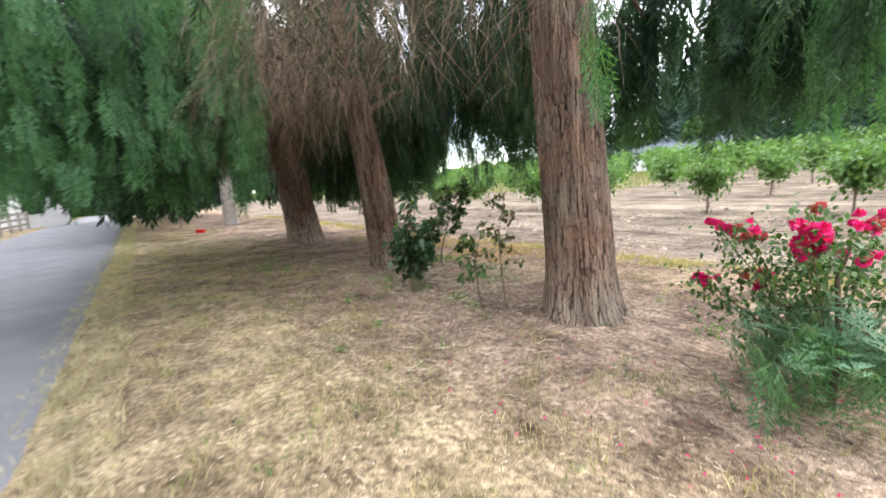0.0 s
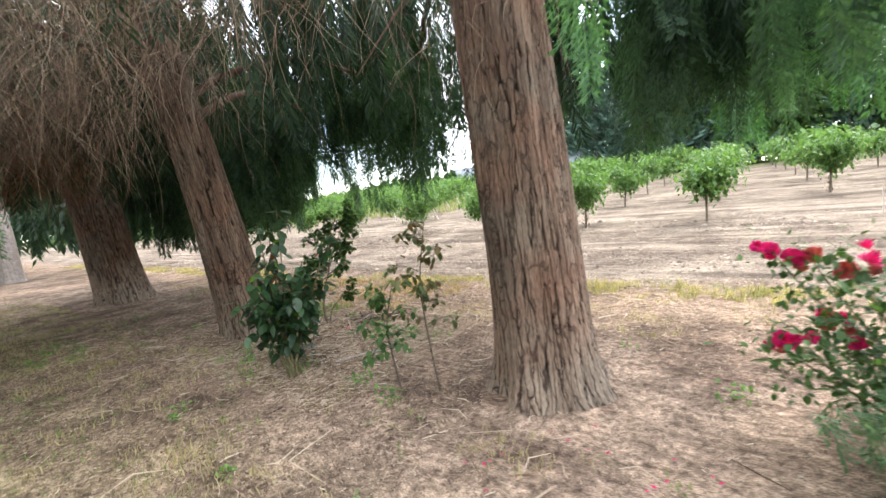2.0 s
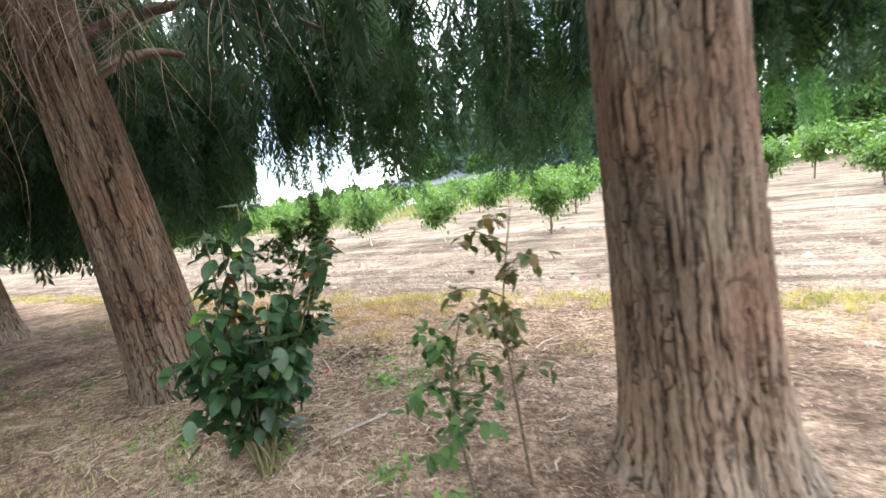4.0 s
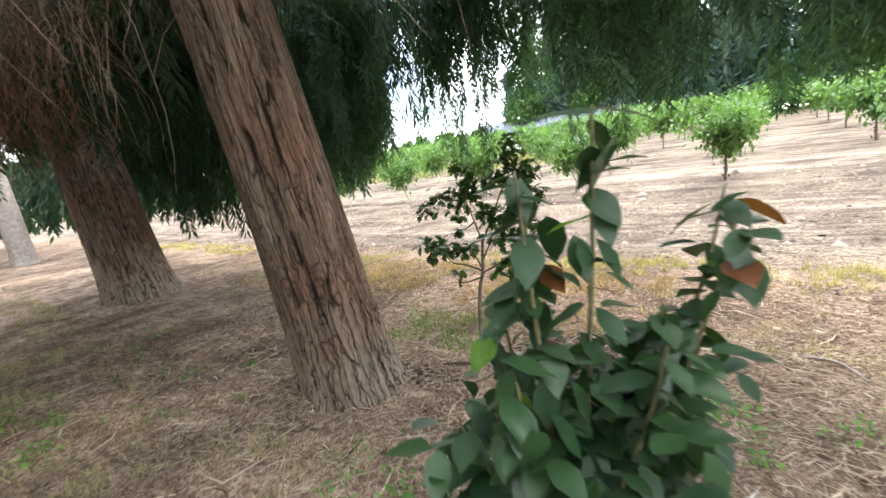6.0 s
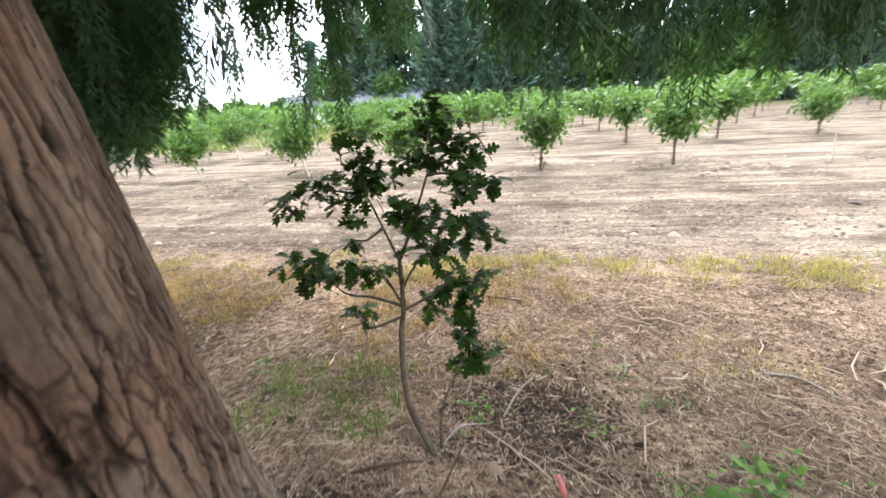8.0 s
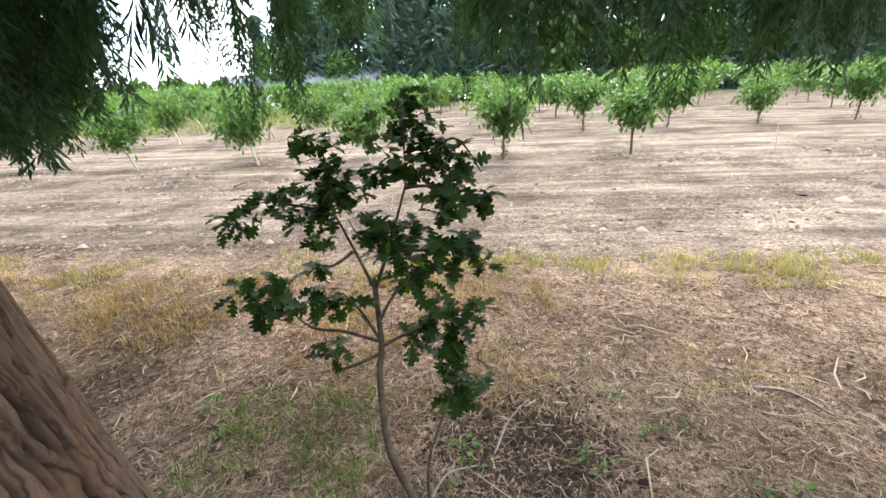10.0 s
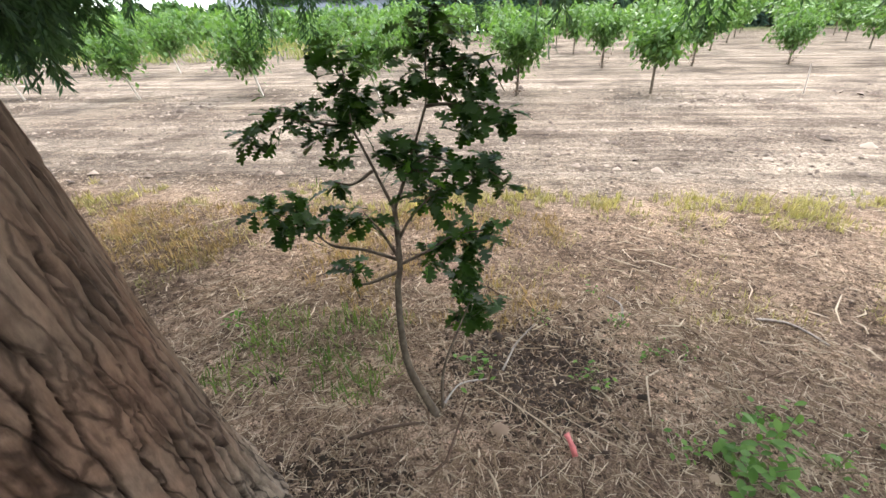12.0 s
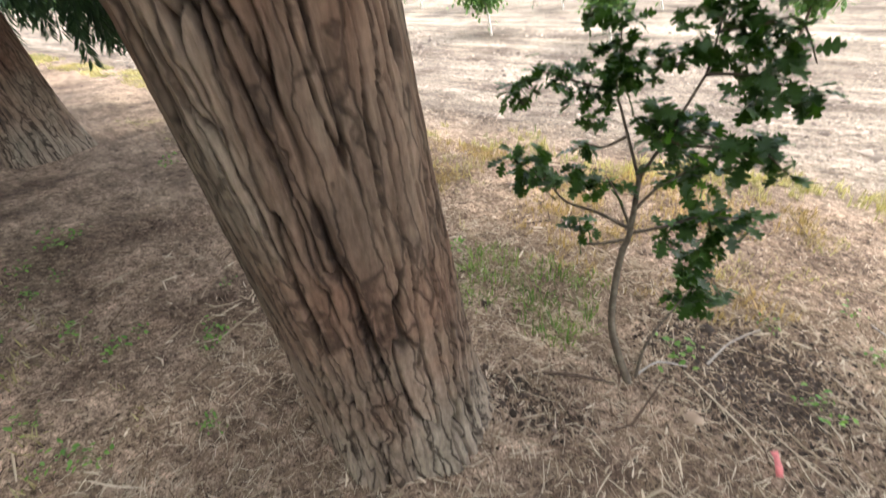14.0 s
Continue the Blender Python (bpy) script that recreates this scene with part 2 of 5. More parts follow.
M_BROAD_RED = leafy("reddish_leaf", (0.16, 0.05, 0.03), (0.22, 0.09, 0.04), 0.3, 0.5)
M_SAPLEAF = leafy("sapling_leaf", (0.06, 0.095, 0.04), (0.13, 0.13, 0.06), 0.3, 0.5, (0.22, 0.13, 0.08))
M_ORCHARD = leafy("orchard_leaf", (0.062, 0.130, 0.045), (0.135, 0.228, 0.082), 0.35, 0.5)
M_ROSELEAF = leafy("rose_leaf", (0.035, 0.085, 0.03), (0.095, 0.17, 0.06), 0.3, 0.45)
M_PETAL = leafy("rose_petal", (0.46, 0.006, 0.10), (0.74, 0.02, 0.27), 0.3, 0.55)
M_PETAL_OLD = leafy("faded_petal", (0.38, 0.04, 0.07), (0.55, 0.12, 0.14), 0.25, 0.6)
M_STEM = surface("green_stem", (0.14, 0.15, 0.07), (0.24, 0.20, 0.11), 20, 0.7)
M_SAPBARK = surface("sapling_bark", (0.10, 0.08, 0.06), (0.19, 0.155, 0.115), 25, 0.85)
M_WHITE = surface("white_trunk_paint", (0.52, 0.46, 0.38), (0.72, 0.66, 0.58), 14, 0.8)
M_STRAW = island("straw", [(0.0, (0.14, 0.09, 0.06)), (0.5, (0.33, 0.24, 0.16)), (1.0, (0.76, 0.64, 0.49))])
M_CHIP = island("wood_chip", [(0.0, (0.05, 0.033, 0.024)), (0.6, (0.19, 0.125, 0.088)), (1.0, (0.56, 0.43, 0.32))])
M_DUG = island("dug_soil", [(0.0, (0.024, 0.016, 0.011)), (0.8, (0.062, 0.042, 0.031)), (1.0, (0.15, 0.105, 0.078))])
M_DRY = leafy("dry_grass", (0.25, 0.205, 0.12), (0.47, 0.40, 0.26), 0.25, 0.8)
M_YELLOW = leafy("yellow_grass", (0.30, 0.255, 0.15), (0.52, 0.44, 0.27), 0.3, 0.8)
M_DRYTUFT = leafy("orange_dry_grass", (0.30, 0.20, 0.12), (0.50, 0.35, 0.22), 0.25, 0.8)
M_VERGE = leafy("verge_grass", (0.34, 0.30, 0.21), (0.56, 0.50, 0.37), 0.25, 0.8)
M_FARGRASS = leafy("far_grass", (0.17, 0.20, 0.09), (0.30, 0.29, 0.14), 0.3, 0.8)
M_GREEN = leafy("green_grass", (0.10, 0.17, 0.05), (0.22, 0.30, 0.10), 0.3, 0.7)
M_WEED = leafy("weed_leaf", (0.10, 0.21, 0.06), (0.20, 0.35, 0.11), 0.35, 0.5)
M_CLOD = island("soil_clod", [(0.0, (0.08, 0.058, 0.045)), (0.6, (0.20, 0.155, 0.12)), (1.0, (0.42, 0.34, 0.27))])
M_RED = surface("red_plastic", (0.62, 0.02, 0.02), (0.75, 0.03, 0.03), 5, 0.5)
M_PINK = surface("pink_tape", (0.52, 0.13, 0.13), (0.66, 0.22, 0.21), 20, 0.6)
# lighter and bluish: distance haze is painted into the conifer green
M_FAR = leafy("far_conifer", (0.045, 0.090, 0.080), (0.090, 0.150, 0.125), 0.15, 0.7)
M_FARLEAF = leafy("far_broadleaf", (0.04, 0.09, 0.03), (0.09, 0.17, 0.05), 0.2, 0.7)
M_FENCE = surface("weathered_rail", (0.22, 0.20, 0.17), (0.40, 0.37, 0.33), 6, 0.85)
M_SIDING = surface("pale_siding", (0.62, 0.62, 0.62), (0.74, 0.74, 0.74), 3, 0.7)
M_ROOF = surface("grey_roof", (0.13, 0.15, 0.18), (0.20, 0.22, 0.25), 3, 0.7)
M_CAR = surface("white_paint", (0.72, 0.72, 0.72), (0.8, 0.8, 0.8), 2, 0.35)
M_GLASS = surface("dark_glass", (0.02, 0.025, 0.03), (0.03, 0.035, 0.04), 2, 0.1)
M_RUBBER = surface("rubber", (0.02, 0.02, 0.02), (0.035, 0.035, 0.035), 10, 0.9)
M_HILL = surface("far_hill", (0.10, 0.15, 0.17), (0.15, 0.20, 0.21), 0.01, 0.95, fine=0.1)

RNG = np.random.default_rng(7)


# ---- mesh helpers ----
def mesh_np(name, verts, faces, mats, midx=None, smooth=False):
    """A mesh from arrays; faces all of one corner count, or a list of such arrays."""
    me = bpy.data.meshes.new(name)
    groups = faces if isinstance(faces, list) else [faces]
    groups = [g for g in groups if len(g)]
    loops = np.concatenate([g.ravel() for g in groups]).astype(np.int32)
    sizes = np.concatenate([np.full(len(g), g.shape[1]) for g in groups]).astype(np.int32)
    starts = np.concatenate([[0], np.cumsum(sizes)[:-1]]).astype(np.int32)
    me.vertices.add(len(verts))
    me.vertices.foreach_set("co", np.asarray(verts, np.float32).ravel())
    me.loops.add(len(loops))
    me.loops.foreach_set("vertex_index", loops)
    me.polygons.add(len(sizes))
    me.polygons.foreach_set("loop_start", starts)
    if smooth:
        me.polygons.foreach_set("use_smooth", np.ones(len(sizes), bool))
    for m in mats:
        me.materials.append(m)
    if midx is not None:
        me.polygons.foreach_set("material_index", np.asarray(midx, np.int32))
    me.update(calc_edges=True)
    return me


def part(name, me, parent, label="", kind=""):
    ob = new(name, me)
    ob.parent = parent
    return tagged(ob, label=label, kind=kind)


def thing(name, at=(0, 0, 0), label="", category="", group="", kind=""):
    ob = new(name)
    ob.location = at
    ob.empty_display_size = 0.2
    return tagged(ob, label, category, group, kind)


def rot_z(a):
    c, s = np.cos(a), np.sin(a)
    o, i = np.zeros_like(c), np.ones_like(c)
    return np.stack([np.stack([c, -s, o], -1), np.stack([s, c, o], -1), np.stack([o, o, i], -1)], -2)


def rot_x(a):
    c, s = np.cos(a), np.sin(a)
    o, i = np.zeros_like(c), np.ones_like(c)
    return np.stack([np.stack([i, o, o], -1), np.stack([o, c, -s], -1), np.stack([o, s, c], -1)], -2)


def scatter(template, places, turn, tilt, size, lean=None):
    """Copies of (verts, tris) at places, turned about z after a tilt about x, scaled; one vertex and face array."""
    tv, tf = template
    n = len(places)
    size = np.asarray(size, float)
    size = size[:, None] if size.ndim == 1 else size
    pts = tv[None] * (size[:, None] if size.shape[1] == 3 else size[:, :, None])
    R = rot_z(turn) @ rot_x(tilt)
    if lean is not None:
        R = R @ rot_z(lean)
    pts = np.einsum("nij,nkj->nki", R, pts) + places[:, None]
    fs = tf[None] + (np.arange(n) * len(tv))[:, None, None]
    return pts.reshape(-1, 3), fs.reshape(-1, tf.shape[1])


def join(pieces):
    vs, fs, off = [], [], 0
    for v, f in pieces:
        vs.append(v)
        fs.append(f + off)
        off += len(v)
    return np.concatenate(vs), np.concatenate(fs)


def tube(points, radii, sides=8, jitter=0.0):
    """Quads round a line of points."""
    pts = np.array(points, float)
    n = len(pts)
    tan = np.gradient(pts, axis=0)
    tan /= np.linalg.norm(tan, axis=1)[:, None] + 1e-9
    ref = np.array([0.0, 0, 1]) if abs(tan[0, 2]) < 0.9 else np.array([1.0, 0, 0])
    a = np.cross(tan, ref)
    a /= np.linalg.norm(a, axis=1)[:, None] + 1e-9
    b = np.cross(tan, a)
    th = np.linspace(0, 2 * np.pi, sides, endpoint=False)
    r = np.array(radii, float)[:, None, None]
    if jitter:
        r = r * (1 + jitter * RNG.uniform(-1, 1, (n, sides, 1)))
    ring = pts[:, None] + r * (a[:, None] * np.cos(th)[None, :, None] + b[:, None] * np.sin(th)[None, :, None])
    i = np.arange(n - 1)[:, None] * sides
    j = np.arange(sides)[None]
    k = (j + 1) % sides
    f = np.stack([i + j, i + k, i + sides + k, i + sides + j], -1).reshape(-1, 4)
    return ring.reshape(-1, 3), f


def bend(points, steps=6):
    """A smooth line through a few points."""
    p = np.array(points, float)
    out = []
    for i in range(len(p) - 1):
        p0, p1, p2, p3 = p[max(i - 1, 0)], p[i], p[i + 1], p[min(i + 2, len(p) - 1)]
        for t in np.linspace(0, 1, steps, endpoint=False):
            out.append(0.5 * (2 * p1 + (p2 - p0) * t + (2 * p0 - 5 * p1 + 4 * p2 - p3) * t * t + (3 * p1 - p0 - 3 * p2 + p3) * t ** 3))
    out.append(p[-1])
    return np.array(out)


# leaf and spray shapes, all hanging or pointing along -z or +y
def spray_fine():
    """A flat drooping cedar spray half a metre long: a stem with side twigs, each feathered."""
    v, f = [], []

    def blade(p, d, l, w):
        d = np.array(d, float)
        d /= np.linalg.norm(d)
        s = np.array([d[2], 0.25 * d[0], -d[0]])
        s /= np.linalg.norm(s) + 1e-9
        i = len(v)
        p = np.array(p, float)
        v.extend([p - s * w * 0.4, p + d * l * 0.45 - s * w, p + d * l, p + d * l * 0.45 + s * w])
        f.extend([[i, i + 1, i + 2], [i, i + 2, i + 3]])

    rr = random.Random(5)
    blade((0, 0, 0), (0, 0.05, -1), 0.5, 0.006)
    for k in range(9):
        z = -0.02 - 0.44 * k / 8
        reach = 0.15 * (1 - 0.55 * k / 8)
        for side in (-1, 1):
            d = np.array([side * 0.75, rr.uniform(-0.35, 0.35), -0.8 - 0.3 * rr.random()])
            d /= np.linalg.norm(d)
            base = np.array([0, 0.02 * math.sin(k), z])
            l = reach * rr.uniform(0.8, 1.2)
            blade(base, d, l, 0.006)
            for q in (0.45, 0.85):
                for s2 in (-1, 1):
                    e = np.array([d[0] + s2 * 0.5, d[1], d[2] - 0.15])
                    blade(base + d * l * q, e, 0.055 * rr.uniform(0.8, 1.3), 0.008)
    return np.array(v), np.array(f)


def spray_mid():
    v, f = [], []
    rr = random.Random(3)
    for k in range(12):
        z = -0.02 - 0.44 * k / 12
        for side in (-1, 1):
            d = np.array([side * rr.uniform(0.15, 0.65), rr.uniform(-0.5, 0.5), -0.9])
            d /= np.linalg.norm(d)
            l = 0.19 * (1 - 0.4 * k / 12) * rr.uniform(0.8, 1.2)
            s = np.array([d[2], 0, -d[0]])
            p = np.array([0, 0, z])
            i = len(v)
            v.extend([p, p + d * l * 0.5 - s * 0.010, p + d * l, p + d * l * 0.5 + s * 0.010])
            f.extend([[i, i + 1, i + 2], [i, i + 2, i + 3]])
    return np.array(v), np.array(f)


def spray_coarse():
    v, f = [], []
    rr = random.Random(4)
    for k in range(6):
        a = rr.uniform(0, 6.283)
        d = np.array([math.cos(a) * 0.55, math.sin(a) * 0.3, -0.8])
        s = np.array([-math.sin(a), math.cos(a), 0.2])
        p = np.array([0, 0, -0.06 * k])
        i = len(v)
        v.extend([p, p + d * 0.13 - s * 0.035, p + d * 0.27, p + d * 0.13 + s * 0.035])
        f.extend([[i, i + 1, i + 2], [i, i + 2, i + 3]])
    return np.array(v), np.array(f)


def leaf_shape(kind):
    """A leaf one unit long along +y, bent a little along its midrib."""
    if kind == "oval":
        half = [(0.0, 0.0), (0.12, 0.15), (0.27, 0.25), (0.5, 0.28), (0.75, 0.18), (0.9, 0.07), (1.0, 0.0)]
    elif kind == "oak":
        half = [(0.0, 0.015), (0.16, 0.03), (0.2, 0.17), (0.29, 0.20), (0.34, 0.07), (0.44, 0.32), (0.55, 0.36), (0.57, 0.12), (0.68, 0.33), (0.79, 0.31), (0.80, 0.11), (0.93, 0.15), (1.0, 0.0)]
    else:
        half = [(0.0, 0.0), (0.3, 0.24), (0.65, 0.22), (1.0, 0.0)]
    n = len(half)
    v = [(0, y, -0.10 * y * y) for y, _ in half]
    v += [(w, y, 0.16 * w - 0.10 * y * y + 0.02 * math.sin(9 * y)) for y, w in half]
    v += [(-w, y, 0.16 * w - 0.10 * y * y - 0.02 * math.sin(8 * y)) for y, w in half]
    f = []
    for i in range(n - 1):
        f += [[i, n + i, n + i + 1], [i, n + i + 1, i + 1], [i, i + 1, 2 * n + i + 1], [i, 2 * n + i + 1, 2 * n + i]]
    return np.array(v), np.array(f)


def blade_shape():
    """A bent blade of grass one unit high."""
    v = [(-0.03, 0, 0), (0.03, 0, 0), (0.025, 0.08, 0.45), (-0.025, 0.08, 0.45), (0.0, 0.3, 0.95)]
    return np.array(v), np.array([[0, 1, 2], [0, 2, 3], [3, 2, 4]])


SPRAY, SPRAY_MID, SPRAY_COARSE = spray_fine(), spray_mid(), spray_coarse()
LEAFLET = (np.array([(0, 0, 0), (0.27, 0.5, 0.03), (0, 1, -0.1), (-0.27, 0.5, 0.03)]), np.array([[0, 1, 2], [0, 2, 3]]))
OVAL, OAK, SMALL, BLADE = leaf_shape("oval"), leaf_shape("oak"), leaf_shape("small"), blade_shape()


def lay(u, v, z):
    """Place arrays in the world."""
    return np.stack([-0.6 * u + 0.8 * v, 0.8 * u + 0.6 * v, z], -1)


# ---- ground ----
PIT = ((5.36, 4.62), (6.14, 3.94))


def relief(u, v):
    h = rise(v)
    near = max(0.0, 1 - abs(v - 3) / 14) * max(0.0, 1 - abs(u - 4) / 40)
    p = Vector((u * 0.9, v * 0.9, 0))
    h += near * (0.035 * noise.noise(p) + 0.012 * noise.noise(p * 4.1) + 0.006 * noise.noise(p * 11))
    if v > 7:
        h += 0.018 * math.sin(v * 5.2 + 0.4 * noise.noise(Vector((u * 0.3, v, 3)))) * max(0, 1 - v / 60)
    # a shallow dug hollow by the oak, and soil heaped round the trunks
    h -= 0.05 * math.exp(-((u - PIT[0][0]) ** 2 + (v - PIT[0][1]) ** 2) / 0.05) + 0.04 * math.exp(-((u - PIT[1][0]) ** 2 + (v - PIT[1][1]) ** 2) / 0.03)
    for tu, tv in ((2.55, 3.7), (6.75, 3.72), (12.9, 3.8)):
        h += 0.05 * math.exp(-((u - tu) ** 2 + (v - tv) ** 2) / 0.35)
    if v < -0.5:
        h *= 0.2
    return h


def axis_lines(near_lo, near_hi, step, far):
    mid = list(np.arange(near_lo, near_hi, step))
    lo, hi, s = [], [], step
    a, b = near_lo, near_hi
    while a > -far or b < far:
        s *= 1.16
        a, b = a - s, b + s
        lo.append(max(a, -far))
        hi.append(min(b, far))
    return np.array(sorted(set(lo + mid + hi)))


GU, GV = axis_lines(-1.0, 13.0, 0.055, 900), axis_lines(-0.6, 8.5, 0.055, 900)
gv = []
for a in GU:
    for b in GV:
        gv.append(P(a, b, relief(a, b)))
iu, iv = np.meshgrid(np.arange(len(GU) - 1), np.arange(len(GV) - 1), indexing="ij")
g0 = (iu * len(GV) + iv).ravel()
ground = new("ground", mesh_np("ground", np.array(gv), np.stack([g0, g0 + 1, g0 + len(GV) + 1, g0 + len(GV)], -1), [M_GROUND], smooth=True))
tagged(ground, "bare tilled field soil, dark litter and dry turf", kind="structure")


# ---- road ----
def build_road():
    us = np.concatenate([np.arange(-12, 16, 0.25), np.arange(16, 140, 2.0)])
    v, f = [], []
    for u in us:
        e = 0.05 * noise.noise(Vector((u * 1.7, 0, 0))) + 0.025 * noise.noise(Vector((u * 7, 4, 0)))
        for w, h in ((-0.76 + e, -0.03), (-0.80 + e, 0.02), (-1.6, 0.035), (-3.0, 0.05), (-4.6, 0.035), (-5.3, 0.02), (-5.35, -0.03)):
            v.append(P(u, w, h))
    n = 7
    i, j = np.meshgrid(np.arange(len(us) - 1), np.arange(n - 1), indexing="ij")
    g = (i * n + j).ravel()
    ob = new("road", mesh_np("road", np.array(v), np.stack([g, g + n, g + n + 1, g + 1], -1), [M_ASPHALT]))
    tagged(ob, "narrow light grey asphalt lane with a worn edge", kind="structure")


build_road()


# ---- big cedars ----
def trunk_mesh(name, mat, lean, r0, r1, height, cell, deep, seed, nth, dz, flare=0.45, curve=0.0):
    """A leaning trunk with furrowed bark: long plates between deep wavy cracks."""
    heights = list(np.arange(-0.12, 2.5, dz)) + list(np.arange(2.5, height, dz * 4))
    nz = len(heights) - 1
    v = np.empty(((nz + 1) * nth, 3))
    place = np.empty_like(v)
    crack_shade = []
    i = 0
    for a in range(nz + 1):
        z = heights[a]
        k = max(z, 0) / height
        rr = r0 + (r1 - r0) * min(1, k)
        fl = math.exp(-max(z, -0.05) / 0.22)
        cx = lean[0] * z + curve * math.sin(k * 3.0) * 0.2
        cy = lean[1] * z
        for b in range(nth):
            th = 2 * math.pi * b / nth
            c, s = math.cos(th), math.sin(th)
            wob = 1 + 0.05 * math.sin(2 * th + seed) + 0.03 * math.sin(5 * th + 1.7 * z + seed)
            root = 0.10 + 0.13 * abs(math.sin(2.5 * th + seed)) + 0.05 * math.sin(7 * th + seed)
            rad = rr * wob + flare * fl * root
            q = Vector((c * rr / cell + seed, s * rr / cell, z / cell * 0.052))
            q += 0.20 * noise.noise_vector(Vector((c * rr * 14, s * rr * 14, z * 8.0 + seed)))
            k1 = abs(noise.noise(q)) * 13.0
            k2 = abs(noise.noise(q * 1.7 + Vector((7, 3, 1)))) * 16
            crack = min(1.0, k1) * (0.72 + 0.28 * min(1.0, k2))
            crack_shade.append(min(1.0, max(0.0, 1.15 - k1) + 0.35 * max(0.0, 1 - k2)))
            q2 = Vector((c * rr / cell * 2.3, s * rr / cell * 2.3 + seed, z / cell * 0.3))
            fine = noise.noise(q2 * 1.3)
            fib = noise.noise(Vector((c * rr * 75, s * rr * 75, z * 5)))
            rad += deep * (crack - 0.9) + deep * 0.16 * fine + deep * 0.07 * fib
            v[i] = (cx + rad * c, cy + rad * s, z)
            place[i] = (rr * c, rr * s, z)
            i += 1
    a, b = np.meshgrid(np.arange(nz), np.arange(nth), indexing="ij")
    c = (b + 1) % nth
    f = np.stack([a * nth + b, a * nth + c, (a + 1) * nth + c, (a + 1) * nth + b], -1).reshape(-1, 4)
    me = mesh_np(name, v, f, [mat], smooth=True)
    # shade painted into the furrows as dark brown, where the grey weathered plates part
    att = me.attributes.new("furrow_shade", "FLOAT", "POINT")
    att.data.foreach_set("value", np.array(crack_shade, np.float32))
    att = me.attributes.new("along_trunk", "FLOAT_VECTOR", "POINT")
    att.data.foreach_set("vector", place.astype(np.float32).ravel())
    return me


def cloud(u0, u1, v0, v1, zlow, ztop, strings, seed, gap=0.45, step=0.26):
    """Strings of hanging sprays in a block of space, clumped, with ragged lower ends and gaps."""
    r = np.random.default_rng(seed)
    out = []
    while len(out) < strings:
        u, v = r.uniform(u0, u1), r.uniform(v0, v1)
        d = noise.noise(Vector((u * 0.9, v * 0.9, seed)))
        if d < gap - 0.5:
            continue
        low = zlow + 0.75 * max(-0.25, noise.noise(Vector((u * 1.1, v * 1.1, seed + 9)))) + r.exponential(0.28)
        out.append((u, v, low, ztop + r.uniform(-0.3, 0.3)))
    pts = []
    for u, v, lo, hi in out:
        n = max(2, int((hi - lo) / step))
        k = np.arange(n)
        z = lo + 0.4 + k * step + r.uniform(-0.05, 0.05, n)
        sway = np.cumsum(r.uniform(-0.06, 0.06, (n, 2)), 0)
        keep = [noise.noise(Vector((u * 2.2, v * 2.2, zz * 1.3))) > -0.33 for zz in z]
        pts.append(np.stack([u + sway[:, 0], v + sway[:, 1], z], -1)[keep])
    q = np.concatenate(pts)
    return lay(q[:, 0], q[:, 1], q[:, 2]), r


def foliage(blocks, template, size, base):
    pieces = []
    for blk in blocks:
        p, r = cloud(*blk)
        n = len(p)
        s = r.uniform(size[0], size[1], n)
        pieces.append(scatter(template, p - np.array(base), r.uniform(0, 6.283, n), r.normal(0, 0.28, n), s))
    return join(pieces)


def high_crown(u, v, z0, z1, reach, n, seed, base):
    """The crown above: coarse sprays, densest outside, narrowing upwards."""
    r = np.random.default_rng(seed)
    k = r.power(1.4, n)
    z = z1 - (z1 - z0) * k
    rad = reach * (0.15 + 0.85 * (z1 - z) / (z1 - z0)) * np.sqrt(r.uniform(0.05, 1, n))
    th = r.uniform(0, 6.283, n)
    p = lay(u + rad * np.cos(th), v + rad * np.sin(th), z) - np.array(base)
    return scatter(SPRAY_MID, p, r.uniform(0, 6.283, n), r.normal(0, 0.35, n), r.uniform(1.1, 1.8, n))


def limbs(base, lean, specs):
    """Tapered limbs from the trunk: (start height, u offset, v offset, end height, radius)."""
    out = []
    for z0, du, dv, z1, rad in specs:
        s = np.array([lean[0] * z0, lean[1] * z0, z0])
        e = np.array(P(du, dv, 0)) + np.array([lean[0] * z0, lean[1] * z0, z1])
        m = (s + e) / 2 + np.array([0, 0, 0.35 + 0.1 * abs(du)])
        line = bend([s, s * 0.6 + m * 0.4 + np.array([0, 0, 0.15]), m, e], 5)
        out.append(tube(line, np.linspace(rad, rad * 0.2, len(line)), 8, 0.12))
    return join(out)


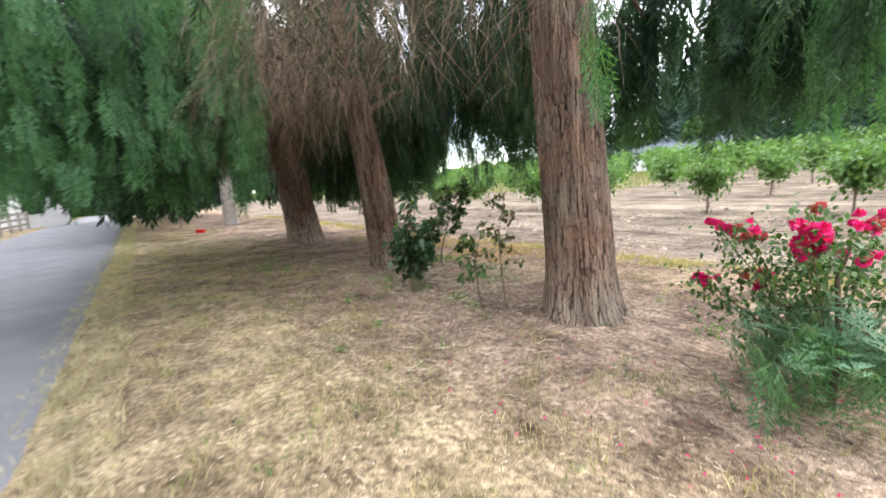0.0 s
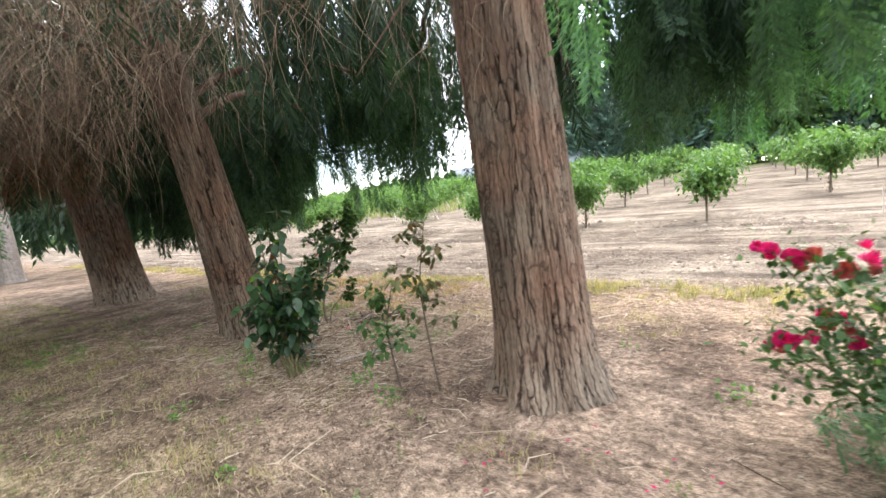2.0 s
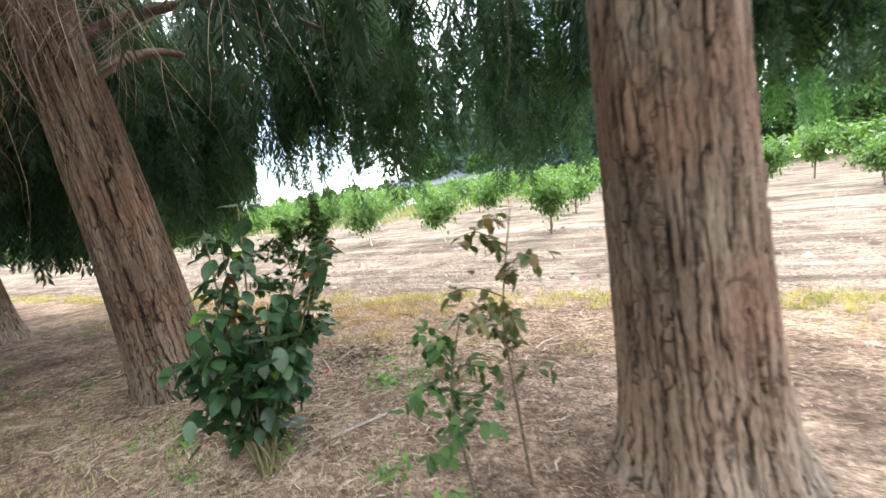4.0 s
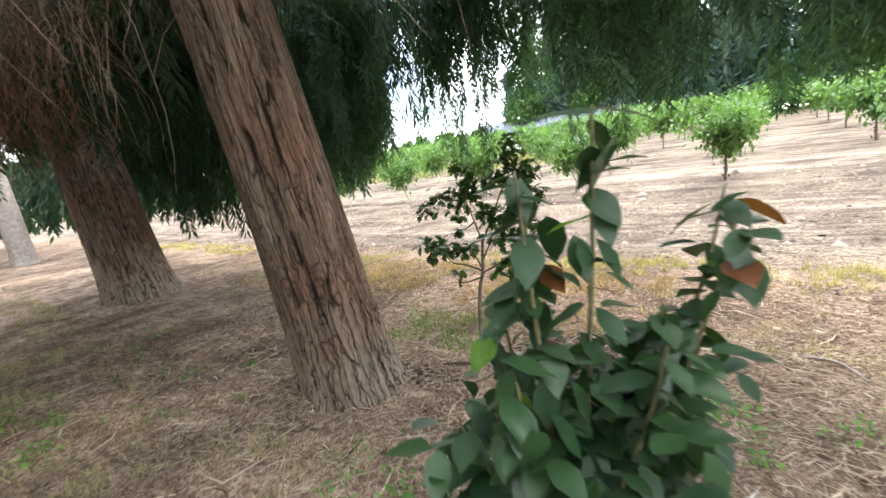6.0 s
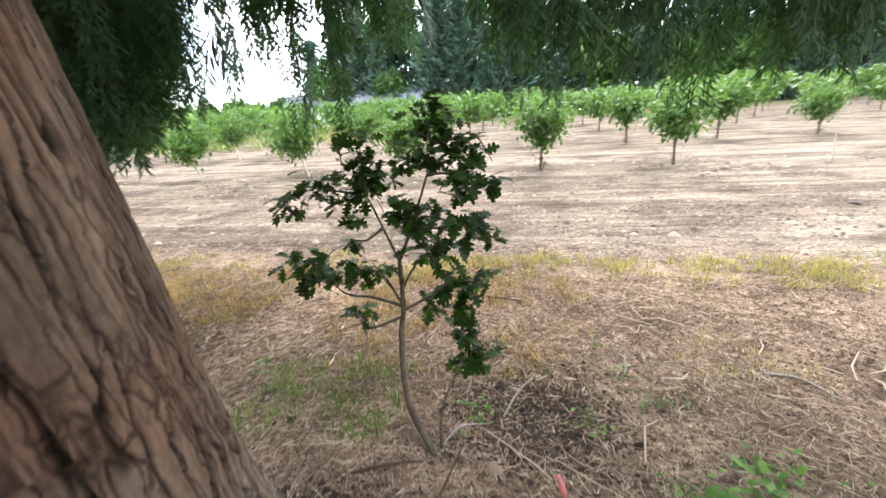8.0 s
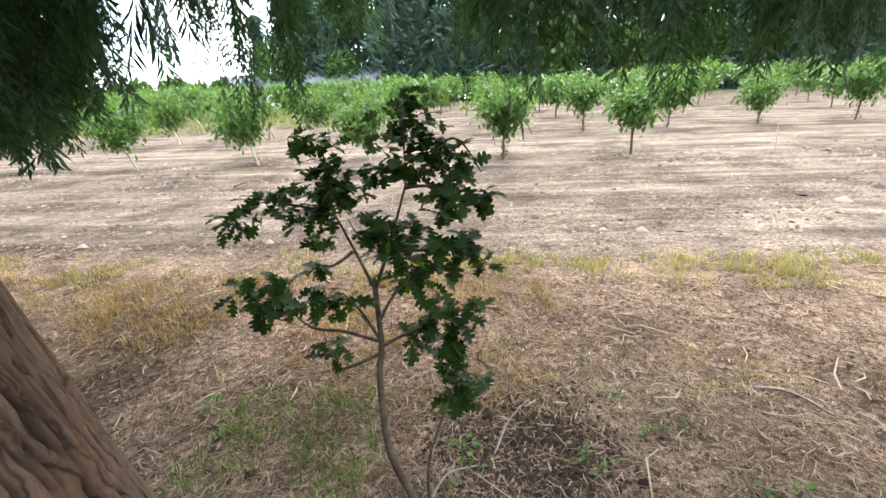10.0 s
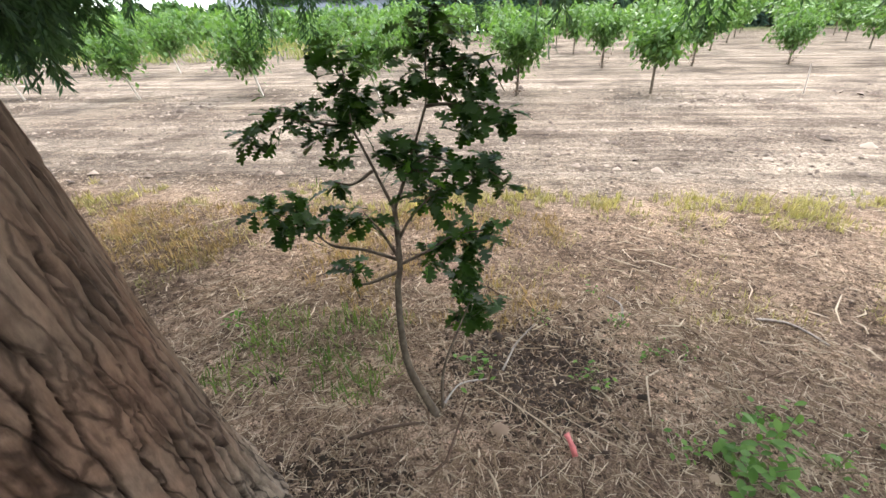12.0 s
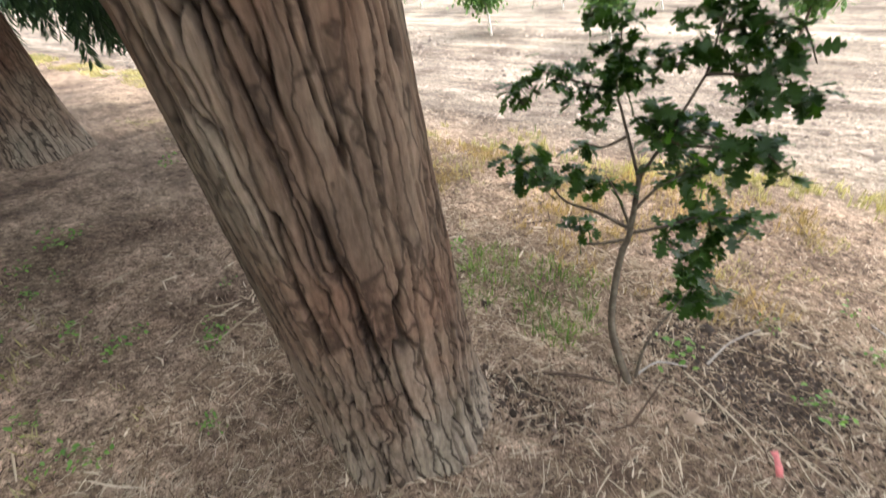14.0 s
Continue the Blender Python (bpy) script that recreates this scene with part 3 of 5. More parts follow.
def dead_twigs(n, u0, u1, v0, v1, z0, z1, length, base, seed, drift=(0.0, 0.0), rad=(0.0016, 0.0042)):
    """Bare drooping twigs: thin bent three-sided strips."""
    r = np.random.default_rng(seed)
    u, v, z = r.uniform(u0, u1, n), r.uniform(v0, v1, n), r.uniform(z0, z1, n)
    L = length * r.uniform(0.45, 1.25, n)
    dirs = lay(r.normal(drift[0], 0.5, n), r.normal(drift[1], 0.5, n), np.zeros(n))
    p0 = lay(u, v, z) - np.array(base)
    w = r.uniform(rad[0], rad[1], n)
    segs = 6
    rings = []
    cur, d = p0.copy(), dirs * 0.9 + np.array([0, 0, 0.05])
    tri = np.array([[1, 0, 0], [-0.5, 0.87, 0], [-0.5, -0.87, 0]])
    for k in range(segs + 1):
        ww = w * (1 - 0.75 * k / segs)
        rings.append(cur[:, None] + tri[None] * ww[:, None, None])
        d = d * 0.86 + np.array([0, 0, -0.20]) + r.normal(0, 0.17, (n, 3))
        cur = cur + d / (np.linalg.norm(d, axis=1)[:, None] + 1e-9) * (L / segs)[:, None]
    V = np.stack(rings, 1).reshape(n, -1, 3)
    f = []
    for k in range(segs):
        for j in range(3):
            a, b = k * 3 + j, k * 3 + (j + 1) % 3
            f.append([a, b, b + 3, a + 3])
    f = np.array(f)
    return V.reshape(-1, 3), (f[None] + (np.arange(n) * V.shape[1])[:, None, None]).reshape(-1, 4)


def cedar(at, lean, r0, r1, height, cell, deep, seed, nth, dz, flare, label, limb_specs, fine, mid, twigs, rust, top, young=None):
    base = Vector((at[0], at[1], 0))
    t = thing("cedar_tree", base, label, "tree", "row of old cedars")
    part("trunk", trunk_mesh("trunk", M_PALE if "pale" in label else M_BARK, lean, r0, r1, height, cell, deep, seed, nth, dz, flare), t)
    if limb_specs:
        v, f = limbs(base, lean, limb_specs)
        part("limb", mesh_np("limb", v, f, [M_LIMB], smooth=True), t, "drooping brown limbs", "stuff")
    if fine:
        v, f = foliage(fine, SPRAY, (0.75, 1.25), base)
        part("hanging_foliage", mesh_np("hanging_foliage", v, f, [M_SPRAY]), t, "dark green hanging cedar sprays", "stuff")
    if mid:
        v, f = foliage(mid, SPRAY_MID if at[1] < 15 else SPRAY_COARSE, (0.9, 1.6) if at[1] < 15 else (1.3, 2.2), base)
        part("foliage", mesh_np("foliage", v, f, [M_SPRAY_SHADED]), t, "dark green cedar sprays", "stuff")
    # young: blocks of sprays whose brighter colour stands in for sunlight
    if young:
        v, f = foliage(young, SPRAY, (0.6, 1.05), base)
        part("sunlit_foliage", mesh_np("sunlit_foliage", v, f, [M_SPRAY_LIT]), t, "fresh green hanging cedar sprays, sunlight painted into their colour", "stuff")
    if top:
        v, f = high_crown(*top, base)
        part("crown", mesh_np("crown", v, f, [M_SPRAY_SHADED]), t, "high dark green crown", "stuff")
    if twigs:
        v, f = join([dead_twigs(*a[:8], base, *a[8:]) for a in twigs])
        part("dead_growth", mesh_np("dead_growth", v, f, [M_TWIG]), t, "bare brown drooping twigs", "stuff")
    if rust:
        v, f = join([dead_twigs(*a[:8], base, *a[8:]) for a in rust])
        part("rusty_growth", mesh_np("rusty_growth", v, f, [M_RUST]), t, "rust-brown dead sprays", "stuff")
    return t


# blocks: u0, u1, v0, v1, lowest, top, strings, seed
cedar((1.46, 4.17), (-0.064, 0.01), 0.345, 0.225, 6.0, 0.038, 0.028, 1.3, 360, 0.013, 0.55,
      "old cedar with furrowed grey-brown bark beside the rose bush",
      [(3.0, 2.6, 2.4, 3.2, 0.07), (3.2, -2.2, 2.6, 3.2, 0.07), (3.4, 0.4, 3.2, 3.1, 0.06), (3.0, 2.4, -1.6, 3.6, 0.06), (3.6, -2.4, -1.8, 3.6, 0.06), (4.4, 0.5, -3.0, 4.2, 0.07), (2.6, 0.9, -0.5, 2.4, 0.025)],
      [(0.2, 4.2, 5.2, 7.2, 1.88, 4.0, 105, 11, 0.5), (-0.2, 1.2, 4.2, 5.0, 1.85, 3.4, 14, 18)],
      [(0.4, 5.2, 5.5, 7.6, 2.2, 4.2, 38, 12), (-5.0, 0.5, -2.5, -1.0, 3.2, 4.8, 10, 13), (3.6, 6.2, 3.8, 5.2, 3.0, 4.8, 60, 19), (0.8, 3.2, 5.4, 7.6, 2.5, 5.2, 60, 20)],
      [(1300, 1.5, 5.2, 1.2, 3.3, 2.9, 4.2, 1.0, 14, (0.4, -0.2)), (60, 2.2, 3.2, 2.9, 3.6, 2.3, 2.9, 0.5, 15)],
      [], (2.6, 4.6, 3.6, 10.0, 4.4, 900, 16),
      [(0.2, 1.7, 5.0, 6.8, 1.9, 4.0, 42, 203, 0.5), (1.9, 2.15, 2.95, 3.2, 2.05, 3.2, 4, 204)])
cedar((-1.045, 7.50), (-0.118, -0.09), 0.345, 0.11, 6.0, 0.040, 0.034, 4.1, 420, 0.0105, 0.30,
      "leaning old cedar with deep furrowed brown bark",
      [(2.6, 1.0, 2.8, 3.2, 0.07), (2.9, -1.6, 2.6, 3.0, 0.06), (3.2, 2.4, 1.8, 3.3, 0.06), (3.0, 0.6, -2.8, 3.4, 0.07), (3.4, -2.0, -2.0, 3.7, 0.06), (3.6, 2.5, -2.0, 3.8, 0.06)],
      [(4.0, 5.9, 5.2, 6.8, 1.78, 3.8, 52, 21), (6.8, 9.8, 4.8, 6.8, 1.6, 4.2, 170, 22), (5.7, 7.2, 5.9, 7.6, 2.85, 4.8, 75, 201), (6.6, 7.6, 6.0, 8.0, 2.25, 4.6, 34, 202)],
      [(4.2, 10.5, 5.6, 7.8, 2.2, 4.4, 80, 23), (5.0, 10.5, -3.5, 0.3, 2.8, 4.4, 60, 24), (6.6, 9.8, 3.0, 5.2, 2.7, 5.2, 150, 28)],
      [(4200, 5.0, 10.0, 1.0, 3.4, 2.75, 4.3, 1.2, 25, (-0.3, -0.5))],
      [], (8.4, 4.8, 3.2, 10.0, 4.4, 1200, 26),
      [(5.6, 8.6, -1.7, 0.9, 1.50, 4.6, 230, 29, 0.42), (7.4, 9.6, 0.4, 1.5, 1.6, 4.4, 60, 30, 0.42), (5.5, 7.4, 0.8, 1.45, 1.5, 4.6, 52, 205, 0.42)])
cedar((-4.26, 12.32), (-0.25, 0.34), 0.47, 0.41, 6.0, 0.068, 0.036, 7.7, 300, 0.022, 0.35,
      "thick old cedar with furrowed dark brown bark",
      [(2.8, 1.0, 3.0, 2.8, 0.08), (3.0, -2.0, 2.6, 3.0, 0.07), (3.2, 2.6, 1.8, 3.3, 0.07), (3.0, 0.6, -3.0, 3.2, 0.08), (3.2, -2.4, -2.0, 3.6, 0.07)],
      [(2.8, 7.0, -5.4, -1.2, 2.1, 5.8, 200, 38), (5.5, 9.0, -1.2, 0.7, 1.75, 3.8, 110, 32)],
      [(9.8, 15.5, 4.8, 7.0, 1.25, 4.2, 230, 31), (8.5, 13.5, -1.4, 0.7, 1.7, 4.4, 170, 39), (9.0, 17.0, 5.5, 8.2, 2.0, 4.6, 100, 33), (9.0, 17.0, -1.2, 1.5, 1.6, 4.4, 110, 34), (9.5, 15.5, 0.8, 5.0, 2.5, 5.2, 300, 40)],
      [(2600, 8.5, 14.5, 0.8, 3.6, 2.7, 4.6, 1.3, 35, (-0.5, -0.4))],
      [(1800, 8.8, 12.4, 1.4, 3.2, 2.5, 3.8, 0.9, 36, (0, -0.1), (0.003, 0.008))],
      (13.8, 4.2, 2.6, 11.0, 5.0, 1500, 37))
cedar((-11.5, 21.8), (-0.05, 0.05), 0.33, 0.28, 6.0, 0.12, 0.03, 2.2, 90, 0.06, 0.3,
      "pale-barked cedar trunk farther along the lane",
      [(2.6, 1.0, 2.6, 2.6, 0.07), (2.6, 0.4, -3.0, 2.8, 0.07)],
      [],
      [(18, 30, -1.0, 2.0, 1.0, 4.2, 240, 41), (18, 30, -3.4, -1.0, 2.2, 4.5, 80, 44), (19, 30, 4.8, 7.5, 1.5, 4.5, 140, 42)],
      [], [], (24.5, 3.3, 2.6, 13.0, 5.4, 700, 43))
cedar((-20.8, 32.6), (0.03, 0.05), 0.45, 0.38, 6.0, 0.14, 0.03, 5.2, 60, 0.1, 0.3,
      "far cedar at the end of the row",
      [(2.6, 0.4, -3.0, 2.8, 0.07)],
      [],
      [(30, 44, -1.0, 6.5, 1.0, 4.6, 300, 51), (30, 44, -4.6, -1.0, 2.3, 4.8, 100, 53)],
      [], [], (37, 3.3, 2.6, 14.0, 6.0, 600, 52))


def knots():
    """Old branch scars on the grey side of the first trunk: a raised ring round a dark hollow."""
    t = bpy.data.objects["cedar_tree"]
    for k, (z, a, w) in enumerate(((1.20, -1.22, 0.034), (1.37, -1.25, 0.040), (1.66, -1.20, 0.028), (1.93, -1.28, 0.030), (0.95, -1.16, 0.022))):
        v, f = [], []
        n = 14
        for ring, (q, out) in enumerate(((1.5, -0.02), (1.15, 0.012), (0.8, 0.010), (0.45, -0.018))):
            for j in range(n):
                th = 6.283 * j / n
                m = 1 + 0.16 * noise.noise(Vector((math.cos(th) * 2, math.sin(th) * 2, k)))
                v.append((out, w * q * m * math.cos(th) * 0.8, w * q * m * math.sin(th) * 1.25))
        for ring in range(3):
            for j in range(n):
                f.append([ring * n + j, ring * n + (j + 1) % n, (ring + 1) * n + (j + 1) % n, (ring + 1) * n + j])
        faces = [np.array(f), np.array([[3 * n + j for j in range(n)]])]
        ob = part("knot", mesh_np("knot", np.array(v), faces, [M_LIMB], smooth=True), t, "dark round branch scar")
        r = 0.345 - 0.02 * z - 0.022
        ob.matrix_basis = pose(-0.064 * z + r * math.cos(a), 0.01 * z + r * math.sin(a), z, 0, 0, math.degrees(a))


knots()


# ---- orchard ----
def young_tree(seed, white, suckers, leaves=1700):
    r = np.random.default_rng(seed)
    t = thing("orchard_tree", (0, 0, 0), "young orchard tree, light green, " + ("white-painted leaning trunk" if white else "thin brown trunk"), "young tree", "orchard rows")
    lean = np.array([r.uniform(-0.3, -0.12), r.uniform(0.15, 0.4)]) if white else r.uniform(-0.08, 0.08, 2)
    line = bend([(0, 0, -0.05), (lean[0] * 0.5, lean[1] * 0.5, 0.45), (lean[0], lean[1], 0.85), (lean[0] * 1.1, lean[1] * 1.1, 1.25)], 4)
    v, f = tube(line, np.linspace(0.034, 0.016, len(line)), 7, 0.15)
    part("trunk", mesh_np("trunk", v, f, [M_WHITE if white else M_SAPBARK], smooth=True), t, "white-painted trunk" if white else "")
    arms, tips = [], []
    for k in range(9):
        a, e = r.uniform(0, 6.283), r.uniform(0.35, 0.85)
        s = np.array([lean[0], lean[1], r.uniform(0.75, 1.0)])
        d = np.array([math.cos(a) * e, math.sin(a) * e, r.uniform(0.2, 0.8)])
        l = bend([s, s + d * 0.5 + np.array([0, 0, 0.05]), s + d], 3)
        arms.append(tube(l, np.linspace(0.014, 0.004, len(l)), 4))
        tips.append(l)
    v, f = join(arms)
    part("branch_work", mesh_np("branch_work", v, f, [M_SAPBARK]), t, "thin brown branches", "stuff")
    at = np.concatenate(tips)
    c = at[r.integers(0, len(at), leaves)] + r.normal(0, 1, (leaves, 3)) * np.array([0.20, 0.20, 0.15])
    v, f = scatter(LEAFLET, c, r.uniform(0, 6.283, leaves), r.normal(-0.5, 0.6, leaves), r.uniform(0.11, 0.19, leaves) * (1700 / leaves) ** 0.4)
    part("crown", mesh_np("crown", v, f, [M_ORCHARD]), t, "airy light green crown", "stuff")
    if suckers:
        n = 90
        c = np.stack([r.normal(0, 0.085, n), r.normal(0, 0.085, n), r.uniform(0.03, 0.5, n)], -1)
        v, f = scatter(LEAFLET, c, r.uniform(0, 6.283, n), r.normal(0, 0.8, n), r.uniform(0.04, 0.08, n))
        part("suckers", mesh_np("suckers", v, f, [M_CHIP]), t, "dry brown suckers", "stuff")
    return t


def build_orchard():
    kinds = [young_tree(60, True, False), young_tree(61, True, False), young_tree(62, False, True), young_tree(63, False, True), young_tree(64, False, False),
             young_tree(65, True, False, 420), young_tree(66, False, False, 420), young_tree(67, False, False, 420)]
    used = set()
    r = random.Random(4)
    for row in range(7):
        v = 13.6 + 6.2 * row
        for k in range(-14, 22 + row * 2):
            u = 1.95 + 3.28 * k + r.uniform(-0.15, 0.15)
            if row == 0 and k == -1:
                continue
            pick = (r.choice((0, 1)) if u > 7.5 else r.choice((2, 3, 4))) if row < 2 else (5 if u > 12 else r.choice((6, 7)))
            s = r.uniform(0.88, 1.10) * (1.0 + 0.06 * row)
            vv = v + r.uniform(-0.25, 0.25)
            m = pose(*P(u, vv, rise(vv)), 0, 0, r.uniform(-25, 25) if u > 7.5 else r.uniform(0, 360)) @ Matrix.Diagonal((s, s, s, 1))
            if pick not in used:
                used.add(pick)
                kinds[pick].matrix_basis = m
            else:
                copy_thing(kinds[pick], m)


build_orchard()


# ---- small trees and shrubs by the path ----
def leaf_parts(parent, shapes, mats, spots, name="leaf", cap=300):
    """Single leaves as parts that share a few meshes. spots: place, turn, tilt, roll, size, material index."""
    meshes = {}
    for i, (p, tz, tx, ry, s, mi) in enumerate(spots[:cap]):
        key = mi
        if key not in meshes:
            meshes[key] = mesh_np(name, shapes[0], shapes[1], [mats[mi]], smooth=True)
        ob = new(name, meshes[key])
        ob.parent = parent
        ob.matrix_basis = pose(*p, tx, ry, tz) @ Matrix.Diagonal((s, s, s, 1))


def build_oak():
    r = random.Random(21)
    t = thing("oak_sapling", (-0.08, 7.20, 0), "young oak with a bent slender trunk and dark green lobed leaves", "sapling")

    def q(s, z, d):
        """s metres to the side, z up, d away from the path."""
        return (0.67 * s + 0.74 * d, -0.74 * s + 0.67 * d, z)

    trunk = bend([q(*p) for p in [(0.015, -0.05, -0.01), (0.01, 0.0, 0.0), (-0.05, 0.09, 0.04), (-0.12, 0.21, 0.1), (-0.15, 0.36, 0.17), (-0.16, 0.52, 0.24), (-0.15, 0.61, 0.28), (-0.17, 0.83, 0.37)]], 6)
    v, f = tube(trunk, np.linspace(0.020, 0.011, len(trunk)), 10, 0.06)
    part("trunk", mesh_np("trunk", v, f, [M_SAPBARK], smooth=True), t)
    ends = [
        [(-0.17, 0.82, 0.37), (-0.22, 0.91, 0.41), (-0.3, 1.06, 0.47), (-0.34, 1.14, 0.5), (-0.36, 1.28, 0.56), (-0.39, 1.41, 0.62)],
        [(-0.17, 0.82, 0.37), (-0.12, 0.95, 0.42), (-0.05, 1.16, 0.51), (-0.03, 1.24, 0.54), (-0.03, 1.4, 0.61), (-0.01, 1.56, 0.68)],
        [(-0.34, 1.15, 0.51), (-0.42, 1.14, 0.52), (-0.53, 1.15, 0.56), (-0.68, 1.17, 0.6), (-0.8, 1.11, 0.59)],
        [(-0.15, 0.62, 0.29), (-0.31, 0.65, 0.33), (-0.46, 0.66, 0.36), (-0.59, 0.73, 0.43), (-0.74, 0.78, 0.45)],
        [(-0.14, 0.61, 0.28), (-0.01, 0.68, 0.28), (0.08, 0.74, 0.28), (0.22, 0.78, 0.25)],
        [(-0.11, 0.97, 0.43), (0.05, 0.98, 0.39), (0.18, 1.01, 0.35), (0.29, 0.95, 0.29)],
        [(-0.03, 1.21, 0.53), (0.05, 1.22, 0.51), (0.17, 1.21, 0.48), (0.29, 1.17, 0.44)],
        [(-0.03, 1.35, 0.59), (0.08, 1.37, 0.6), (0.2, 1.39, 0.61), (0.29, 1.26, 0.55)],
        [(-0.15, 0.58, 0.27), (-0.31, 0.53, 0.24), (-0.36, 0.58, 0.27)],
        [(-0.26, 0.97, 0.43), (-0.34, 0.92, 0.41), (-0.42, 0.93, 0.41)],
        [(-0.16, 0.69, 0.32), (-0.09, 0.81, 0.33), (0.03, 0.93, 0.33)],
        [(0.03, -0.03, 0.02), (0.03, 0.17, 0.1), (0.1, 0.3, 0.24), (0.17, 0.39, 0.38)],
        [(-0.15, 0.62, 0.29), (-0.23, 0.74, 0.33), (-0.3, 0.82, 0.35)],
        [(-0.12, 0.95, 0.42), (-0.03, 1.02, 0.45), (0.08, 1.0, 0.42)],
    ]
    for e in ends:
        line = bend([q(*p) for p in e], 5)
        v, f = tube(line, np.linspace(0.0085, 0.0022, len(line)), 6, 0.08)
        part("branch", mesh_np("branch", v, f, [M_SAPBARK], smooth=True), t)
    # leaf clusters: side, height, depth, spread in centimetres
    clumps = [
        (-0.73, 1.13, 0.58, 8.0), (-0.81, 1.09, 0.57, 4.5), (-0.61, 1.18, 0.6, 6.8), (-0.49, 1.11, 0.57, 6.4), (-0.39, 1.41, 0.62, 6.4),
        (-0.52, 1.41, 0.7, 4.1), (-0.36, 1.3, 0.57, 8.0), (-0.3, 1.21, 0.53, 7.5), (-0.34, 1.15, 0.51, 6.4), (-0.2, 1.27, 0.56, 5.0),
        (-0.41, 1.25, 0.55, 6.4), (-0.03, 1.5, 0.66, 7.3), (0.02, 1.56, 0.68, 5.7), (-0.05, 1.42, 0.62, 8.2), (0.04, 1.41, 0.62, 8.6),
        (-0.04, 1.31, 0.58, 8.0), (0.08, 1.3, 0.57, 6.8), (-0.13, 1.29, 0.57, 4.5), (0.17, 1.38, 0.52, 3.6), (0.2, 1.31, 0.49, 4.5),
        (0.27, 1.19, 0.43, 3.6), (0.19, 1.22, 0.45, 3.4), (0.14, 1.15, 0.42, 3.9), (0.12, 1.24, 0.46, 3.9), (-0.07, 1.06, 0.47, 7.7),
        (-0.0, 0.97, 0.43, 8.6), (-0.14, 0.99, 0.44, 6.4), (0.04, 0.88, 0.39, 6.8), (-0.06, 0.87, 0.39, 6.4), (0.12, 1.01, 0.36, 4.5),
        (0.18, 0.98, 0.35, 4.5), (0.27, 0.95, 0.34, 4.1), (0.22, 1.03, 0.37, 3.0), (-0.73, 0.8, 0.44, 6.4), (-0.63, 0.81, 0.44, 5.9),
        (-0.56, 0.74, 0.41, 6.4), (-0.39, 0.78, 0.36, 6.8), (-0.3, 0.78, 0.35, 6.8), (-0.69, 0.72, 0.41, 3.6), (-0.35, 0.59, 0.27, 3.6),
        (-0.4, 1.02, 0.45, 2.0), (-0.42, 0.91, 0.41, 2.3), (-0.19, 1.08, 0.48, 4.5), (-0.02, 0.62, 0.28, 3.2), (0.1, 0.74, 0.25, 4.5),
        (0.22, 0.77, 0.26, 4.1), (0.03, 0.71, 0.32, 3.6), (0.15, 0.7, 0.23, 4.5), (0.15, 0.48, 0.4, 5.0), (0.17, 0.39, 0.36, 5.5),
        (0.12, 0.32, 0.33, 4.5), (0.22, 0.32, 0.32, 3.6),
    ]
    spots = []
    for s, z, d, w in clumps:
        w = w * 0.01
        for _ in range(int(7 + w * 235)):
            p = q(s + r.gauss(0, w * 0.62), z + r.gauss(0, w * 0.5), d + r.gauss(0, w * 0.7))
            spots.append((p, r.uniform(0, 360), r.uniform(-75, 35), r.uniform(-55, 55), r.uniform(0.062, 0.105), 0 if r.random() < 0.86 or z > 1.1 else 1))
    r.shuffle(spots)
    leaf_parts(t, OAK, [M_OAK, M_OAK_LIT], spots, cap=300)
    rest = spots[300:]
    v, f = scatter(OAK, np.array([x[0] for x in rest]), np.radians([x[1] for x in rest]), np.radians([x[2] for x in rest]), np.array([x[4] for x in rest]))
    part("foliage", mesh_np("foliage", v, f, [M_OAK], smooth=True), t, "dark green lobed leaves", "stuff")


build_oak()


